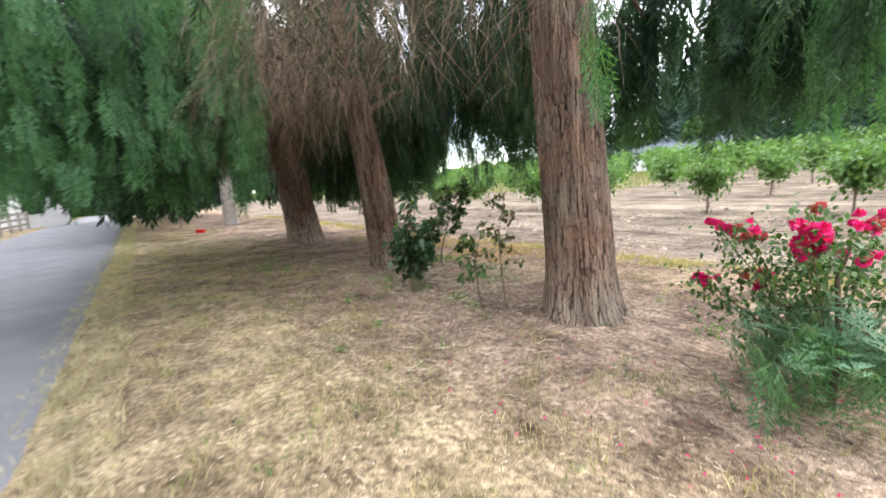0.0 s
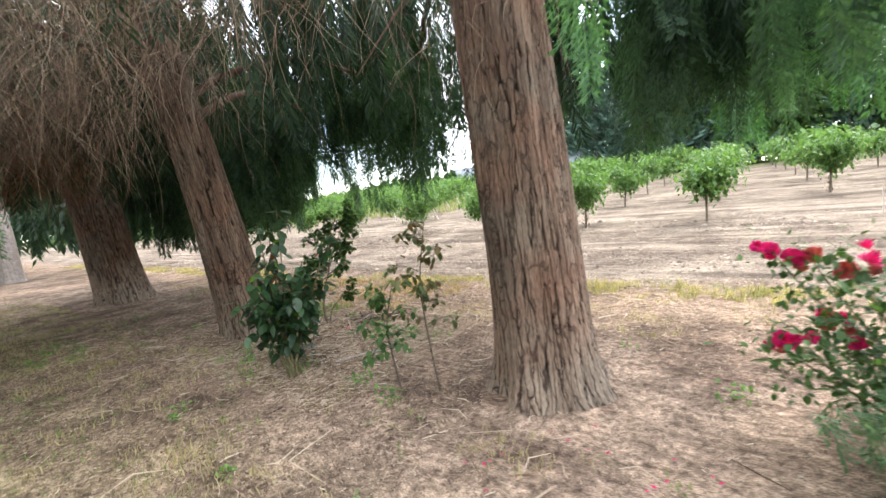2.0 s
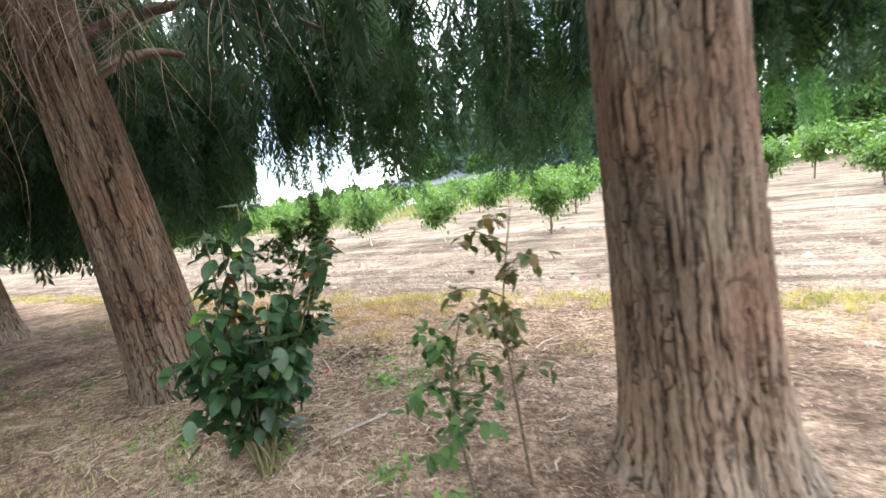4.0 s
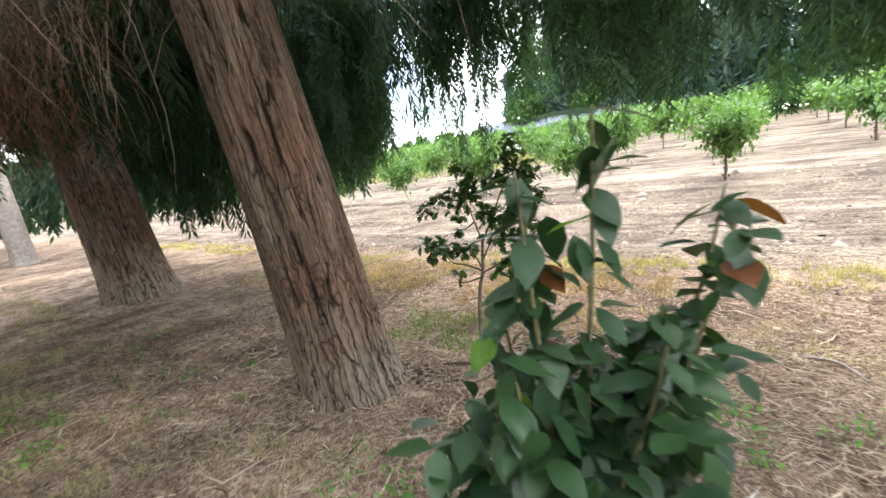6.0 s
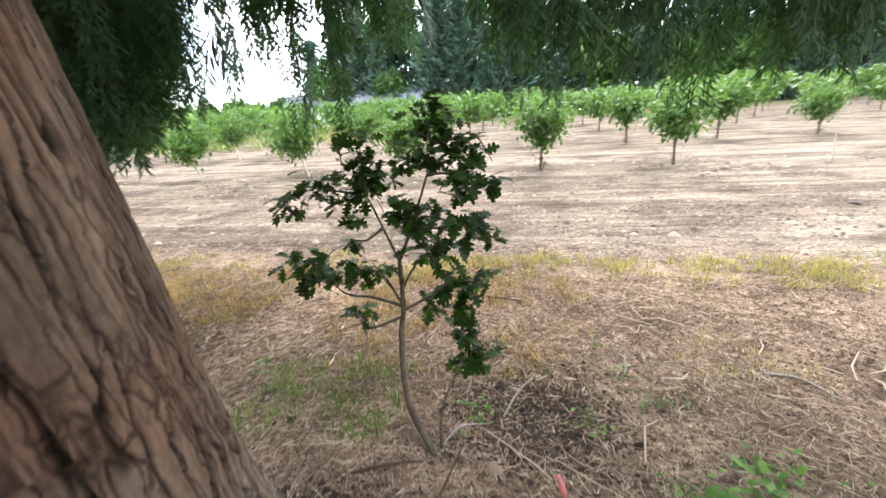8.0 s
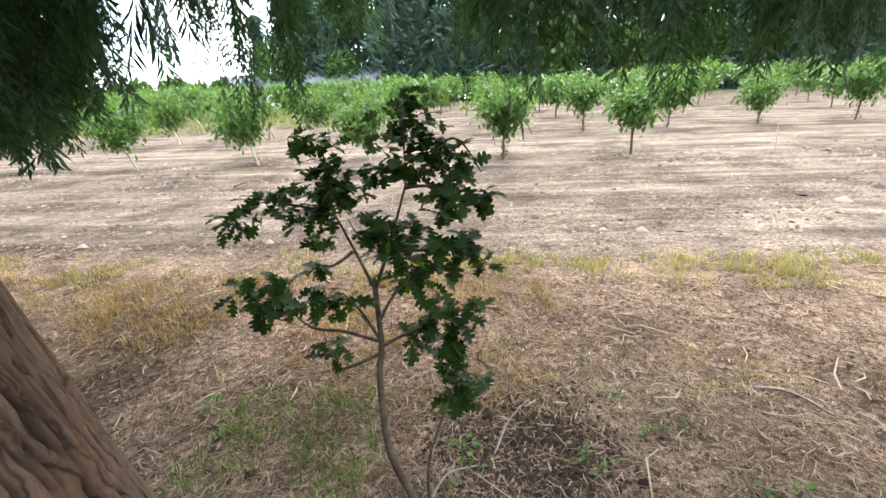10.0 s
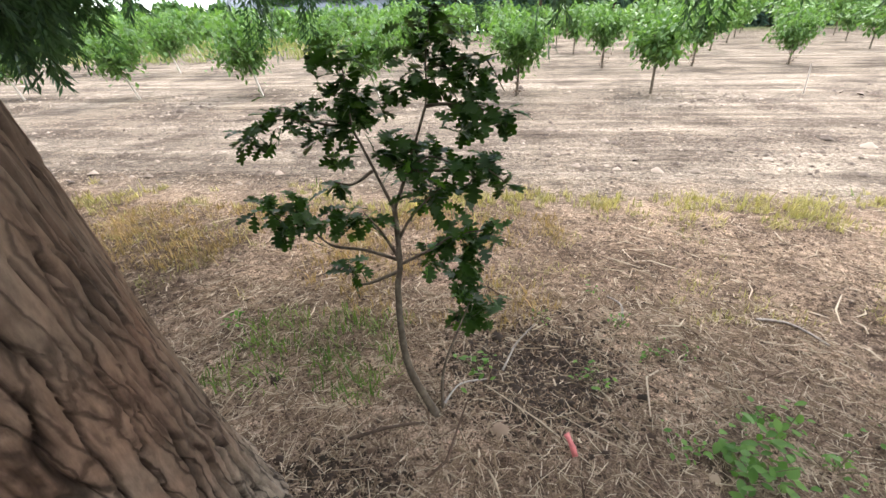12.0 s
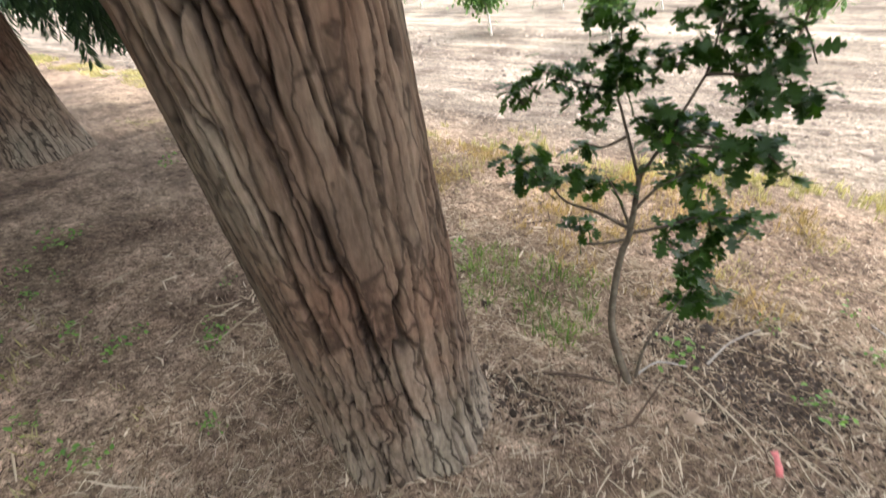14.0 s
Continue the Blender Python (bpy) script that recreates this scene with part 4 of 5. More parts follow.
def build_shrub():
    r = random.Random(8)
    at = (-0.46, 5.53, 0)
    t = thing("broadleaf_shrub", at, "upright young shrub with large dark green oval leaves", "shrub")
    stems = [(0.34, 0.02, 0.95), (0.26, -0.14, 0.8), (0.11, -0.06, 1.54), (0.28, -0.10, 1.05), (0.52, -0.12, 1.22), (-0.10, 0.0, 1.42), (-0.02, 0.14, 1.35), (-0.2, -0.1, 0.95), (0.1, 0.05, 0.85), (0.3, 0.1, 0.8), (-0.28, 0.1, 0.7), (0.05, -0.2, 0.7), (0.18, -0.22, 1.0), (-0.12, 0.18, 1.1), (-0.3, 0.22, 0.7), (0.0, 0.38, 0.8), (0.15, 0.34, 0.66), (0.62, 0.0, 1.3)]
    spots = []
    for x, y, z in stems:
        x, y = x * 0.85, y * 0.85
        line = bend([(r.uniform(-0.04, 0.1), r.uniform(-0.04, 0.04), -0.03), (x * 0.45, y * 0.4, z * 0.45), (x * 0.85, y * 0.8, z * 0.8), (x, y, z)], 6)
        v, f = tube(line, np.linspace(0.010, 0.0035, len(line)), 6, 0.08)
        part("stem", mesh_np("stem", v, f, [M_STEM], smooth=True), t)
        n = int(13 + z * 14)
        for k in range(n):
            p = line[int(len(line) * (0.28 + 0.71 * (k / n)))]
            a = r.uniform(0, 360)
            mi = 2 if (z > 1.2 and r.random() < 0.08) else (1 if r.random() < 0.07 else 0)
            spots.append(((p[0] + r.gauss(0, 0.025), p[1] + r.gauss(0, 0.025), p[2] + r.gauss(0, 0.02)), a, r.uniform(-70, 10), r.uniform(-25, 25), r.uniform(0.085, 0.15), mi))
    r.shuffle(spots)
    leaf_parts(t, OVAL, [M_BROAD, M_BROAD_LIT, M_BROAD_RED], spots, cap=300)
    low = [x for x in spots if x[0][2] < 0.95]
    rest = spots[300:] + [((p[0] + r.gauss(0, 0.08), p[1] + r.gauss(0, 0.08), p[2] + r.gauss(0, 0.05)), a + 70, b, c, s, m) for p, a, b, c, s, m in low]
    v, f = scatter(OVAL, np.array([x[0] for x in rest]), np.radians([x[1] for x in rest]), np.radians([x[2] for x in rest]), np.array([x[4] for x in rest]))
    part("foliage", mesh_np("foliage", v, f, [M_BROAD], smooth=True), t, "dark green oval leaves", "stuff")


build_shrub()


def sapling(at, height, spread, n, seed, mat, label):
    r = random.Random(seed)
    g = np.random.default_rng(seed)
    t = thing("sapling", at, label, "sapling")
    v, f = tube(bend([(0.0, 0, -0.04), (-0.05, 0, height * 0.35), (-0.06, 0.02, height * 0.65), (0.02, 0, height)], 5), np.linspace(0.009, 0.003, 16), 6)
    part("stem", mesh_np("stem", v, f, [M_SAPBARK], smooth=True), t)
    tw, spots = [], []
    for k in range(13):
        z = height * (0.38 + 0.6 * k / 13)
        a = r.uniform(0, 6.283)
        l = spread * (1.05 - 0.6 * k / 13) * r.uniform(0.6, 1.1)
        line = bend([(-0.05, 0, z), (-0.05 + math.cos(a) * l * 0.5, math.sin(a) * l * 0.5, z + 0.06), (-0.05 + math.cos(a) * l, math.sin(a) * l, z + 0.04)], 4)
        tw.append(tube(line, np.linspace(0.004, 0.0015, len(line)), 4))
        for j in range(n):
            p = line[min(len(line) - 1, int(len(line) * (0.3 + 0.75 * j / n)))]
            spots.append(p + g.normal(0, 0.022, 3))
    v, f = join(tw)
    part("twig", mesh_np("twig", v, f, [M_SAPBARK]), t, "", "stuff")
    c = np.array(spots)
    m = len(c)
    v, f = scatter(OVAL, c, g.uniform(0, 6.283, m), g.normal(-0.5, 0.5, m), g.uniform(0.05, 0.085, m))
    part("leaves", mesh_np("leaves", v, f, [mat]), t, "dull green and brownish leaves", "stuff")
    return t


sapling((0.42, 4.62, 0), 0.92, 0.27, 15, 33, M_ROSELEAF, "low green sapling in the litter")
sapling((0.70, 4.56, 0), 1.36, 0.36, 16, 31, M_SAPLEAF, "thin sapling with dull brownish green leaves")


# ---- rose bush and young cedar ----
def flower_mesh(mat, seed):
    r = random.Random(seed)
    v, f = [], []
    for ring, (n, tilt, rad, hgt) in enumerate(((7, 0.25, 0.5, 0.34), (6, 0.7, 0.38, 0.42), (5, 1.1, 0.26, 0.46), (3, 1.4, 0.12, 0.5))):
        for k in range(n):
            a = 6.283 * k / n + ring * 0.5 + r.uniform(-0.2, 0.2)
            ca, sa = math.cos(a), math.sin(a)
            i = len(v)
            w = rad * 0.75
            for x, y, z in ((0.03, 0, 0), (rad * 0.55, -w * 0.6, hgt * 0.45 * tilt), (rad, -w * 0.35, hgt * tilt), (rad * 1.05, w * 0.35, hgt * tilt + 0.03), (rad * 0.55, w * 0.6, hgt * 0.45 * tilt)):
                v.append((x * ca - y * sa, x * sa + y * ca, z))
            f += [[i, i + 1, i + 4], [i + 1, i + 2, i + 3], [i + 1, i + 3, i + 4]]
    return mesh_np("flower", np.array(v), np.array(f), [mat], smooth=True)


def build_rose():
    r = random.Random(12)
    g = np.random.default_rng(12)
    t = thing("rose_bush", (2.55, 2.5, 0), "rose bush with clusters of crimson flowers", "rose bush")
    heads = [(-0.67, 0.3, 0.70, 4), (-0.62, 0.34, 0.62, 2), (-0.43, 0.56, 1.06, 4), (-0.40, 0.40, 1.03, 4), (-0.46, 0.22, 1.06, 4), (-0.52, -0.35, 1.10, 9), (-0.50, -0.30, 1.00, 7), (-0.45, -0.25, 1.2, 2),
             (-0.12, -0.26, 0.96, 5), (-0.11, 0.44, 0.62, 7), (-0.25, 0.3, 0.66, 3), (0.0, -0.1, 1.08, 5), (0.05, 0.2, 1.15, 2), (0.15, -0.5, 0.78, 5), (0.3, 0.1, 1.05, 4), (0.5, -0.1, 0.95, 4), (-0.3, 0.0, 0.9, 2), (0.6, 0.2, 1.0, 3)]
    pts = []
    fresh, old = flower_mesh(M_PETAL, 1), flower_mesh(M_PETAL_OLD, 2)
    for x, y, z, n in heads:
        line = bend([(r.uniform(-0.1, 0.15), r.uniform(-0.1, 0.1), -0.03), (x * 0.45, y * 0.45, z * 0.5), (x * 0.85, y * 0.85, z * 0.85), (x, y, z)], 5)
        v, f = tube(line, np.linspace(0.008, 0.003, len(line)), 5)
        part("stem", mesh_np("stem", v, f, [M_STEM], smooth=True), t)
        pts.append(line[6:])
        for k in range(n):
            ob = new("flower", fresh if r.random() < 0.68 else old)
            ob.parent = t
            s = r.uniform(0.055, 0.095)
            ob.matrix_basis = pose(x + r.gauss(0, 0.045), y + r.gauss(0, 0.045), z + r.gauss(0, 0.035), r.uniform(-60, 60), r.uniform(-60, 60), r.uniform(0, 360)) @ Matrix.Diagonal((s, s, s, 1))
    p = np.concatenate(pts)
    n = 2300
    k = g.integers(0, len(p), n)
    c = p[k] + g.normal(0, 0.075, (n, 3))
    c2 = np.stack([g.normal(0.0, 0.34, 900), g.normal(0, 0.28, 900), g.uniform(0.4, 1.0, 900)], -1)
    c = np.concatenate([c, c2])
    v, f = scatter(SMALL, c, g.uniform(0, 6.283, len(c)), g.normal(-0.3, 0.6, len(c)), g.uniform(0.035, 0.065, len(c)))
    part("leaves", mesh_np("leaves", v, f, [M_ROSELEAF]), t, "mid-green toothed leaves", "stuff")
    # young cedar growing into it
    t = thing("young_cedar", (2.30, 2.22, 0), "young cedar with blue-green feathery sprays growing under the rose bush", "young conifer")
    v, f = tube([(0, 0, -0.05), (0.02, 0, 0.4), (0.0, 0.03, 0.8), (0.03, 0, 1.0)], [0.022, 0.018, 0.012, 0.006], 8)
    part("trunk", mesh_np("trunk", v, f, [M_LIMB], smooth=True), t)
    n = 170
    a = g.uniform(0, 6.283, n)
    z = g.uniform(0.10, 0.52, n)
    rad = (0.82 - 0.5 * z) * np.sqrt(g.uniform(0.1, 1, n))
    c = np.stack([np.cos(a) * rad, np.sin(a) * rad, z + 0.12], -1)
    v, f = scatter(SPRAY, c, a + 1.57, 0.75 + g.normal(0, 0.45, n), g.uniform(0.45, 0.8, n))
    part("foliage", mesh_np("foliage", v, f, [M_SPRAY_BLUE]), t, "blue-green feathery sprays", "stuff")


build_rose()


# ---- litter, grass and weeds on the ground ----
def near_points(n, u0, u1, v0, v1, seed, keep=None, lift=0.006):
    r = np.random.default_rng(seed)
    u, v = r.uniform(u0, u1, n), r.uniform(v0, v1, n)
    if keep:
        ok = np.array([r.random() < keep(a, b) for a, b in zip(u, v)])
        u, v = u[ok], v[ok]
    z = np.array([relief(a, b) for a, b in zip(u, v)]) + lift
    return lay(u, v, z), r


def stick_mesh(n, area, seed, length, width, mat, name, label, keep=None, bow=0.25, short=False):
    p, r = near_points(n, *area, seed, keep)
    n = len(p)
    L, w = length * r.lognormal(0, 0.45, n), width * r.uniform(0.6, 1.5, n)
    a = r.uniform(0, 6.283, n)
    d = np.stack([np.cos(a), np.sin(a), r.normal(0, 0.10, n)], -1)
    s = np.stack([-np.sin(a), np.cos(a), np.zeros(n)], -1)
    up = np.array([0, 0, 1.0])
    b = r.normal(0, bow, n)
    rows = []
    stops = (-0.5, 0.5) if short else (-0.5, 0.0, 0.5)
    for k, t in enumerate(stops):
        c = p + d * (t * L)[:, None] + s * (b * L * (0.25 - t * t))[:, None] + up * (0.25 - t * t) * 0.06 * L[:, None]
        ww = (w * (1 if short or k == 1 else 0.55))[:, None]
        rows += [c - s * ww, c + up * ww * 1.3, c + s * ww]
    V = np.stack(rows, 1)
    f = []
    for k in range(len(stops) - 1):
        for j in (0, 1):
            f.append([k * 3 + j, k * 3 + j + 1, k * 3 + j + 4, k * 3 + j + 3])
    f = np.array(f)
    ob = new(name, mesh_np(name, V.reshape(-1, 3), (f[None] + (np.arange(n) * 3 * len(stops))[:, None, None]).reshape(-1, 4), [mat]))
    tagged(ob, label, "litter", kind="stuff")
    return ob


def patchy(scale, thr, soft, seed, v0=None, v1=None, blur=0.4):
    def k(u, v):
        a = (noise.noise(Vector((u * scale, v * scale, seed))) - thr) / soft
        a = min(1.0, max(0.0, a))
        if v0 is not None:
            a *= min(1.0, max(0.0, (v - v0) / blur)) * min(1.0, max(0.0, (v1 - v) / blur))
        return a
    return k


stick_mesh(11000, (-0.8, 9.5, 1.3, 6.6), 101, 0.038, 0.0017, M_STRAW, "straw_litter", "scattered pale straws and needles on the dark litter", patchy(0.9, -0.5, 0.6, 2))
stick_mesh(19000, (3.8, 7.6, 2.6, 5.3), 102, 0.06, 0.0018, M_STRAW, "straw", "dense bent straws round the foot of the cedar and the oak")
stick_mesh(55000, (2.8, 9.5, 1.2, 6.6), 103, 0.013, 0.0026, M_CHIP, "bark_chips", "fine bark and twig chips", short=True)
stick_mesh(9000, (0.5, 12.0, 4.8, 7.6), 109, 0.028, 0.0020, M_STRAW, "straw_bits", "short straw bits on the bare soil", short=True)
stick_mesh(15000, (2.5, 11.0, 1.2, 5.0), 110, 0.034, 0.0013, M_CHIP, "dark_needles", "fallen brown cedar needles")
stick_mesh(900, (3.6, 9.0, 2.8, 5.6), 108, 0.06, 0.0042, M_STRAW, "pale_chips", "short pale chips of wood")
stick_mesh(600, (1.6, 9.0, 1.5, 7.0), 104, 0.17, 0.0040, M_STRAW, "fallen_twigs", "pale bent fallen twigs", bow=0.9)
stick_mesh(260, (0, 10.0, 1.5, 7.0), 105, 0.13, 0.0045, M_CHIP, "brown_twigs", "short brown fallen twigs", bow=0.4)
stick_mesh(8000, (-2, 16, -0.6, 2.2), 106, 0.03, 0.0022, M_STRAW, "dry_clippings", "dry clippings on the turf", short=True)
stick_mesh(12000, (-8, 22, 7.3, 14.5), 107, 0.035, 0.004, M_CHIP, "field_trash", "dry stubble scraps on the tilled field", patchy(0.8, -0.3, 0.6, 6), short=True)


def single_stick(name, pts, rad, mat, label):
    line = bend([P(u, v, relief(u, v) + rad + h) for u, v, h in pts], 5)
    v, f = tube(line, np.linspace(rad, rad * 0.6, len(line)), 6, 0.15)
    ob = new(name, mesh_np(name, v, f, [mat], smooth=True))
    tagged(ob, label, "stick", "fallen sticks")


single_stick("stick", [(6.15, 4.10, 0), (6.0, 4.16, 0.01), (5.85, 4.21, 0)], 0.008, M_LIMB, "thin dark stick lying by the oak")
single_stick("stick", [(5.75, 6.05, 0), (5.6, 6.0, 0.01), (5.42, 5.98, 0)], 0.009, M_LIMB, "dark stick on the bare soil")
single_stick("stick", [(5.78, 4.32, 0), (5.72, 4.42, 0.03), (5.60, 4.50, 0.02)], 0.006, M_PALE, "pale curved stick behind the oak trunk")
single_stick("stick", [(5.52, 4.6, 0), (5.45, 4.75, 0.05), (5.35, 4.85, 0.09)], 0.006, M_PALE, "pale twig leaning on the soil")
single_stick("stick", [(4.85, 5.0, 0), (4.83, 5.13, 0.02), (4.88, 5.25, 0)], 0.006, M_PALE, "pale curved stick beyond the oak")
single_stick("stick", [(4.1, 5.1, 0), (3.95, 5.05, 0.01), (3.85, 4.9, 0)], 0.009, M_PALE, "pale weathered stick on dark soil")
single_stick("stick", [(4.55, 3.35, 0), (4.4, 3.55, 0.02), (4.3, 3.8, 0)], 0.010, M_PALE, "pale stick near the broadleaf shrub")


ob = thing("stake", P(-1.26, 13.69, rise(13.69)), "thin pale leaning stake standing in the orchard row", "stake")
v, f = tube([(0, 0, -0.05), (0.03, 0.02, 0.3), (0.09, 0.05, 0.62)], [0.014, 0.012, 0.008], 6, 0.1)
part("shaft", mesh_np("shaft", v, f, [M_PALE], smooth=True), ob)


def grass(name, n, area, seed, mat, label, size, keep=None, spread=0.03, per=9):
    p, r = near_points(n, *area, seed, keep, -0.004)
    m = len(p)
    c = np.repeat(p, per, 0) + np.concatenate([r.normal(0, spread, (m * per, 2)), np.zeros((m * per, 1))], 1)
    s = size * r.lognormal(0, 0.3, m * per)
    v, f = scatter(BLADE, c, r.uniform(0, 6.283, m * per), r.normal(-0.25, 0.35, m * per), np.stack([s * 1.5, s, s], -1))
    ob = new(name, mesh_np(name, v, f, [mat]))
    tagged(ob, label, "grass", kind="stuff")


grass("dry_turf", 5200, (-1, 15, -0.75, 3.0), 111, M_DRY, "short dry straw-coloured turf", 0.052, patchy(1.9, -0.15, 0.45, 5), 0.035, 12)
grass("verge_grass", 4200, (-2, 36, -0.95, -0.30), 112, M_VERGE, "bleached grass along the lane's edge", 0.05)
grass("green_turf", 2600, (-1, 22, -0.4, 3.0), 113, M_GREEN, "green tufts in the dry turf", 0.045, patchy(1.1, -0.02, 0.3, 8))
grass("yellow_strip", 9000, (-12, 30, 6.3, 7.3), 114, M_YELLOW, "strip of yellowing grass between litter and field", 0.065, patchy(1.5, -0.14, 0.35, 11, 6.3, 7.3, 0.3), 0.022, 11)
grass("strip_green", 700, (-6, 30, 6.5, 7.3), 115, M_GREEN, "greener tufts in the grass strip", 0.06, patchy(0.6, 0.12, 0.2, 14))
grass("soft_dry_tufts", 2600, (5.0, 11.0, 4.9, 6.6), 119, M_DRYTUFT, "soft orange-tan dry grass tufts", 0.05, patchy(1.3, -0.12, 0.3, 23), 0.03, 11)
grass("dry_tufts", 2200, (1, 13, 5.0, 6.8), 116, M_YELLOW, "low dry tufts on bare soil", 0.042, patchy(1.6, -0.05, 0.3, 17))
grass("oak_grass", 110, (6.05, 6.95, 4.3, 4.95), 117, M_GREEN, "grey-green grass tuft beside the oak", 0.06, None, 0.03, 10)
grass("far_grass", 1500, (14, 60, 24, 52), 118, M_FARGRASS, "tall pale grass between the far orchard rows", 0.45, None, 0.3, 9)


def weed(u, v, n, size, seed, label, mat):
    g = np.random.default_rng(seed)
    t = thing("weed", P(u, v, relief(u, v)), label, "weed", "weeds on the litter")
    c = np.abs(g.normal(0, 1, (n, 3))) * np.array([size * 0.5, size * 0.5, size * 0.55])
    c[:, :2] *= g.choice([-1, 1], (n, 2))
    vv, f = scatter(OVAL, c, g.uniform(0, 6.283, n), g.normal(-0.2, 0.5, n), g.uniform(0.3, 0.6, n) * size * 0.75)
    part("leaves", mesh_np("leaves", vv, f, [mat]), t)
    tw = [tube([(0, 0, -0.02), tuple(q * 0.6), tuple(q)], [0.002, 0.0018, 0.001], 4) for q in c[:8]]
    vv, f = join(tw)
    part("stem", mesh_np("stem", vv, f, [M_STEM]), t, "", "stuff")


WR = random.Random(77)
WEEDS = [(4.6, 4.13, 90, 0.15), (4.42, 4.3, 40, 0.12), (4.44, 4.40, 16, 0.07), (4.3, 4.17, 22, 0.08), (4.01, 4.28, 20, 0.09), (4.95, 5.3, 12, 0.06), (4.80, 4.72, 14, 0.07), (4.73, 4.76, 14, 0.06), (5.10, 4.55, 30, 0.08),
         (5.65, 4.57, 26, 0.09), (4.87, 4.99, 16, 0.07), (4.6, 4.75, 10, 0.06), (5.3, 5.0, 12, 0.06), (3.9, 4.4, 20, 0.09), (4.75, 3.15, 40, 0.11), (4.81, 4.21, 24, 0.09), (4.28, 3.99, 30, 0.09),
         (8.61, 2.02, 60, 0.13), (8.14, 1.78, 60, 0.13), (7.85, 2.09, 50, 0.12), (8.35, 2.25, 40, 0.1), (5.51, 2.99, 60, 0.12), (5.75, 2.85, 20, 0.07), (9.65, 3.42, 24, 0.09), (5.9, 3.03, 18, 0.07),
         (9.64, 3.3, 30, 0.10), (7.71, 3.42, 34, 0.075), (7.65, 3.34, 16, 0.06), (7.21, 3.11, 24, 0.05), (7.91, 2.68, 20, 0.07), (8.09, 3.07, 18, 0.08), (8.42, 3.0, 22, 0.08), (9.04, 2.96, 24, 0.08), (8.09, 3.21, 14, 0.06), (10.57, 4.6, 30, 0.1), (8.05, 3.69, 12, 0.05),
         (7.05, 4.8, 30, 0.09), (4.93, 2.06, 40, 0.11), (5.98, 3.18, 22, 0.08), (3.93, 3.11, 40, 0.12), (1.34, 3.95, 34, 0.11), (2.13, 4.66, 18, 0.08), (3.5, 3.0, 30, 0.12), (5.1, 2.75, 26, 0.1), (3.8, 1.9, 26, 0.08), (3.4, 1.3, 22, 0.08), (2.9, 2.1, 20, 0.08)]
WEEDS += [(WR.uniform(5.6, 9.8), WR.uniform(1.3, 3.2), 18, WR.uniform(0.05, 0.085)) for _ in range(26)]
for i, (a, b, n, s) in enumerate(WEEDS):
    weed(a, b, n, s, 200 + i, "small fresh green weed" if i % 3 else "low leafy green weed", M_WEED)


def petals_on_ground():
    p, r = near_points(90, 0.0, 2.6, 1.6, 3.4, 141)
    v, f = scatter(SMALL, p, r.uniform(0, 6.283, len(p)), r.normal(0, 0.3, len(p)), r.uniform(0.018, 0.035, len(p)))
    ob = new("fallen_petals", mesh_np("fallen_petals", v, f, [M_PETAL]))
    tagged(ob, "crimson petals fallen under the rose bush", "petals", kind="stuff")


petals_on_ground()


def clods():
    p, r = near_points(17000, -8, 22, 7.2, 15, 151, patchy(0.5, -0.3, 0.6, 3), 0.0)
    ico = np.array([(1, 0, 0.1), (0.3, 0.9, 0), (-0.8, 0.5, 0.1), (-0.7, -0.6, 0), (0.4, -0.9, 0.1), (0.1, 0.1, 0.75)])
    f0 = np.array([[0, 1, 5], [1, 2, 5], [2, 3, 5], [3, 4, 5], [4, 0, 5]])
    v, f = scatter((ico, f0), p, r.uniform(0, 6.283, len(p)), r.normal(0, 0.2, len(p)), 0.019 * r.lognormal(0, 0.55, len(p)))
    ob = new("soil_clods", mesh_np("soil_clods", v, f, [M_CLOD]))
    tagged(ob, "dry clods on the tilled field", "clods", kind="stuff")
    p, r = near_points(5000, 3.2, 8.0, 4.0, 6.6, 152, None, 0.0)
    v, f = scatter((ico, f0), p, r.uniform(0, 6.283, len(p)), r.normal(0, 0.2, len(p)), 0.007 * r.lognormal(0, 0.5, len(p)))
    ob = new("soil_crumbs", mesh_np("soil_crumbs", v, f, [M_CHIP]))
    tagged(ob, "brown soil crumbs and chips", "crumbs", kind="stuff")


clods()


def dug_soil():
    r = np.random.default_rng(161)
    n = 13000
    c = np.where(r.random(n) < 0.92, 0, 1)
    u = np.array([PIT[k][0] for k in c]) + r.normal(0, 1, n) * np.where(c == 0, 0.19, 0.12)
    v = np.array([PIT[k][1] for k in c]) + r.normal(0, 1, n) * np.where(c == 0, 0.17, 0.08)
    z = np.array([relief(a, b) for a, b in zip(u, v)])
    ico = np.array([(1, 0, 0.1), (0.3, 0.9, 0), (-0.8, 0.5, 0.1), (-0.7, -0.6, 0), (0.4, -0.9, 0.1), (0.1, 0.1, 0.75)])
    f0 = np.array([[0, 1, 5], [1, 2, 5], [2, 3, 5], [3, 4, 5], [4, 0, 5]])
    vv, f = scatter((ico, f0), lay(u, v, z), r.uniform(0, 6.283, n), r.normal(0, 0.3, n), 0.006 * r.lognormal(0, 0.5, n))
    ob = new("dug_soil", mesh_np("dug_soil", vv, f, [M_DUG]))
    tagged(ob, "dark freshly dug soil crumbs beside the oak", "soil", kind="stuff")


dug_soil()


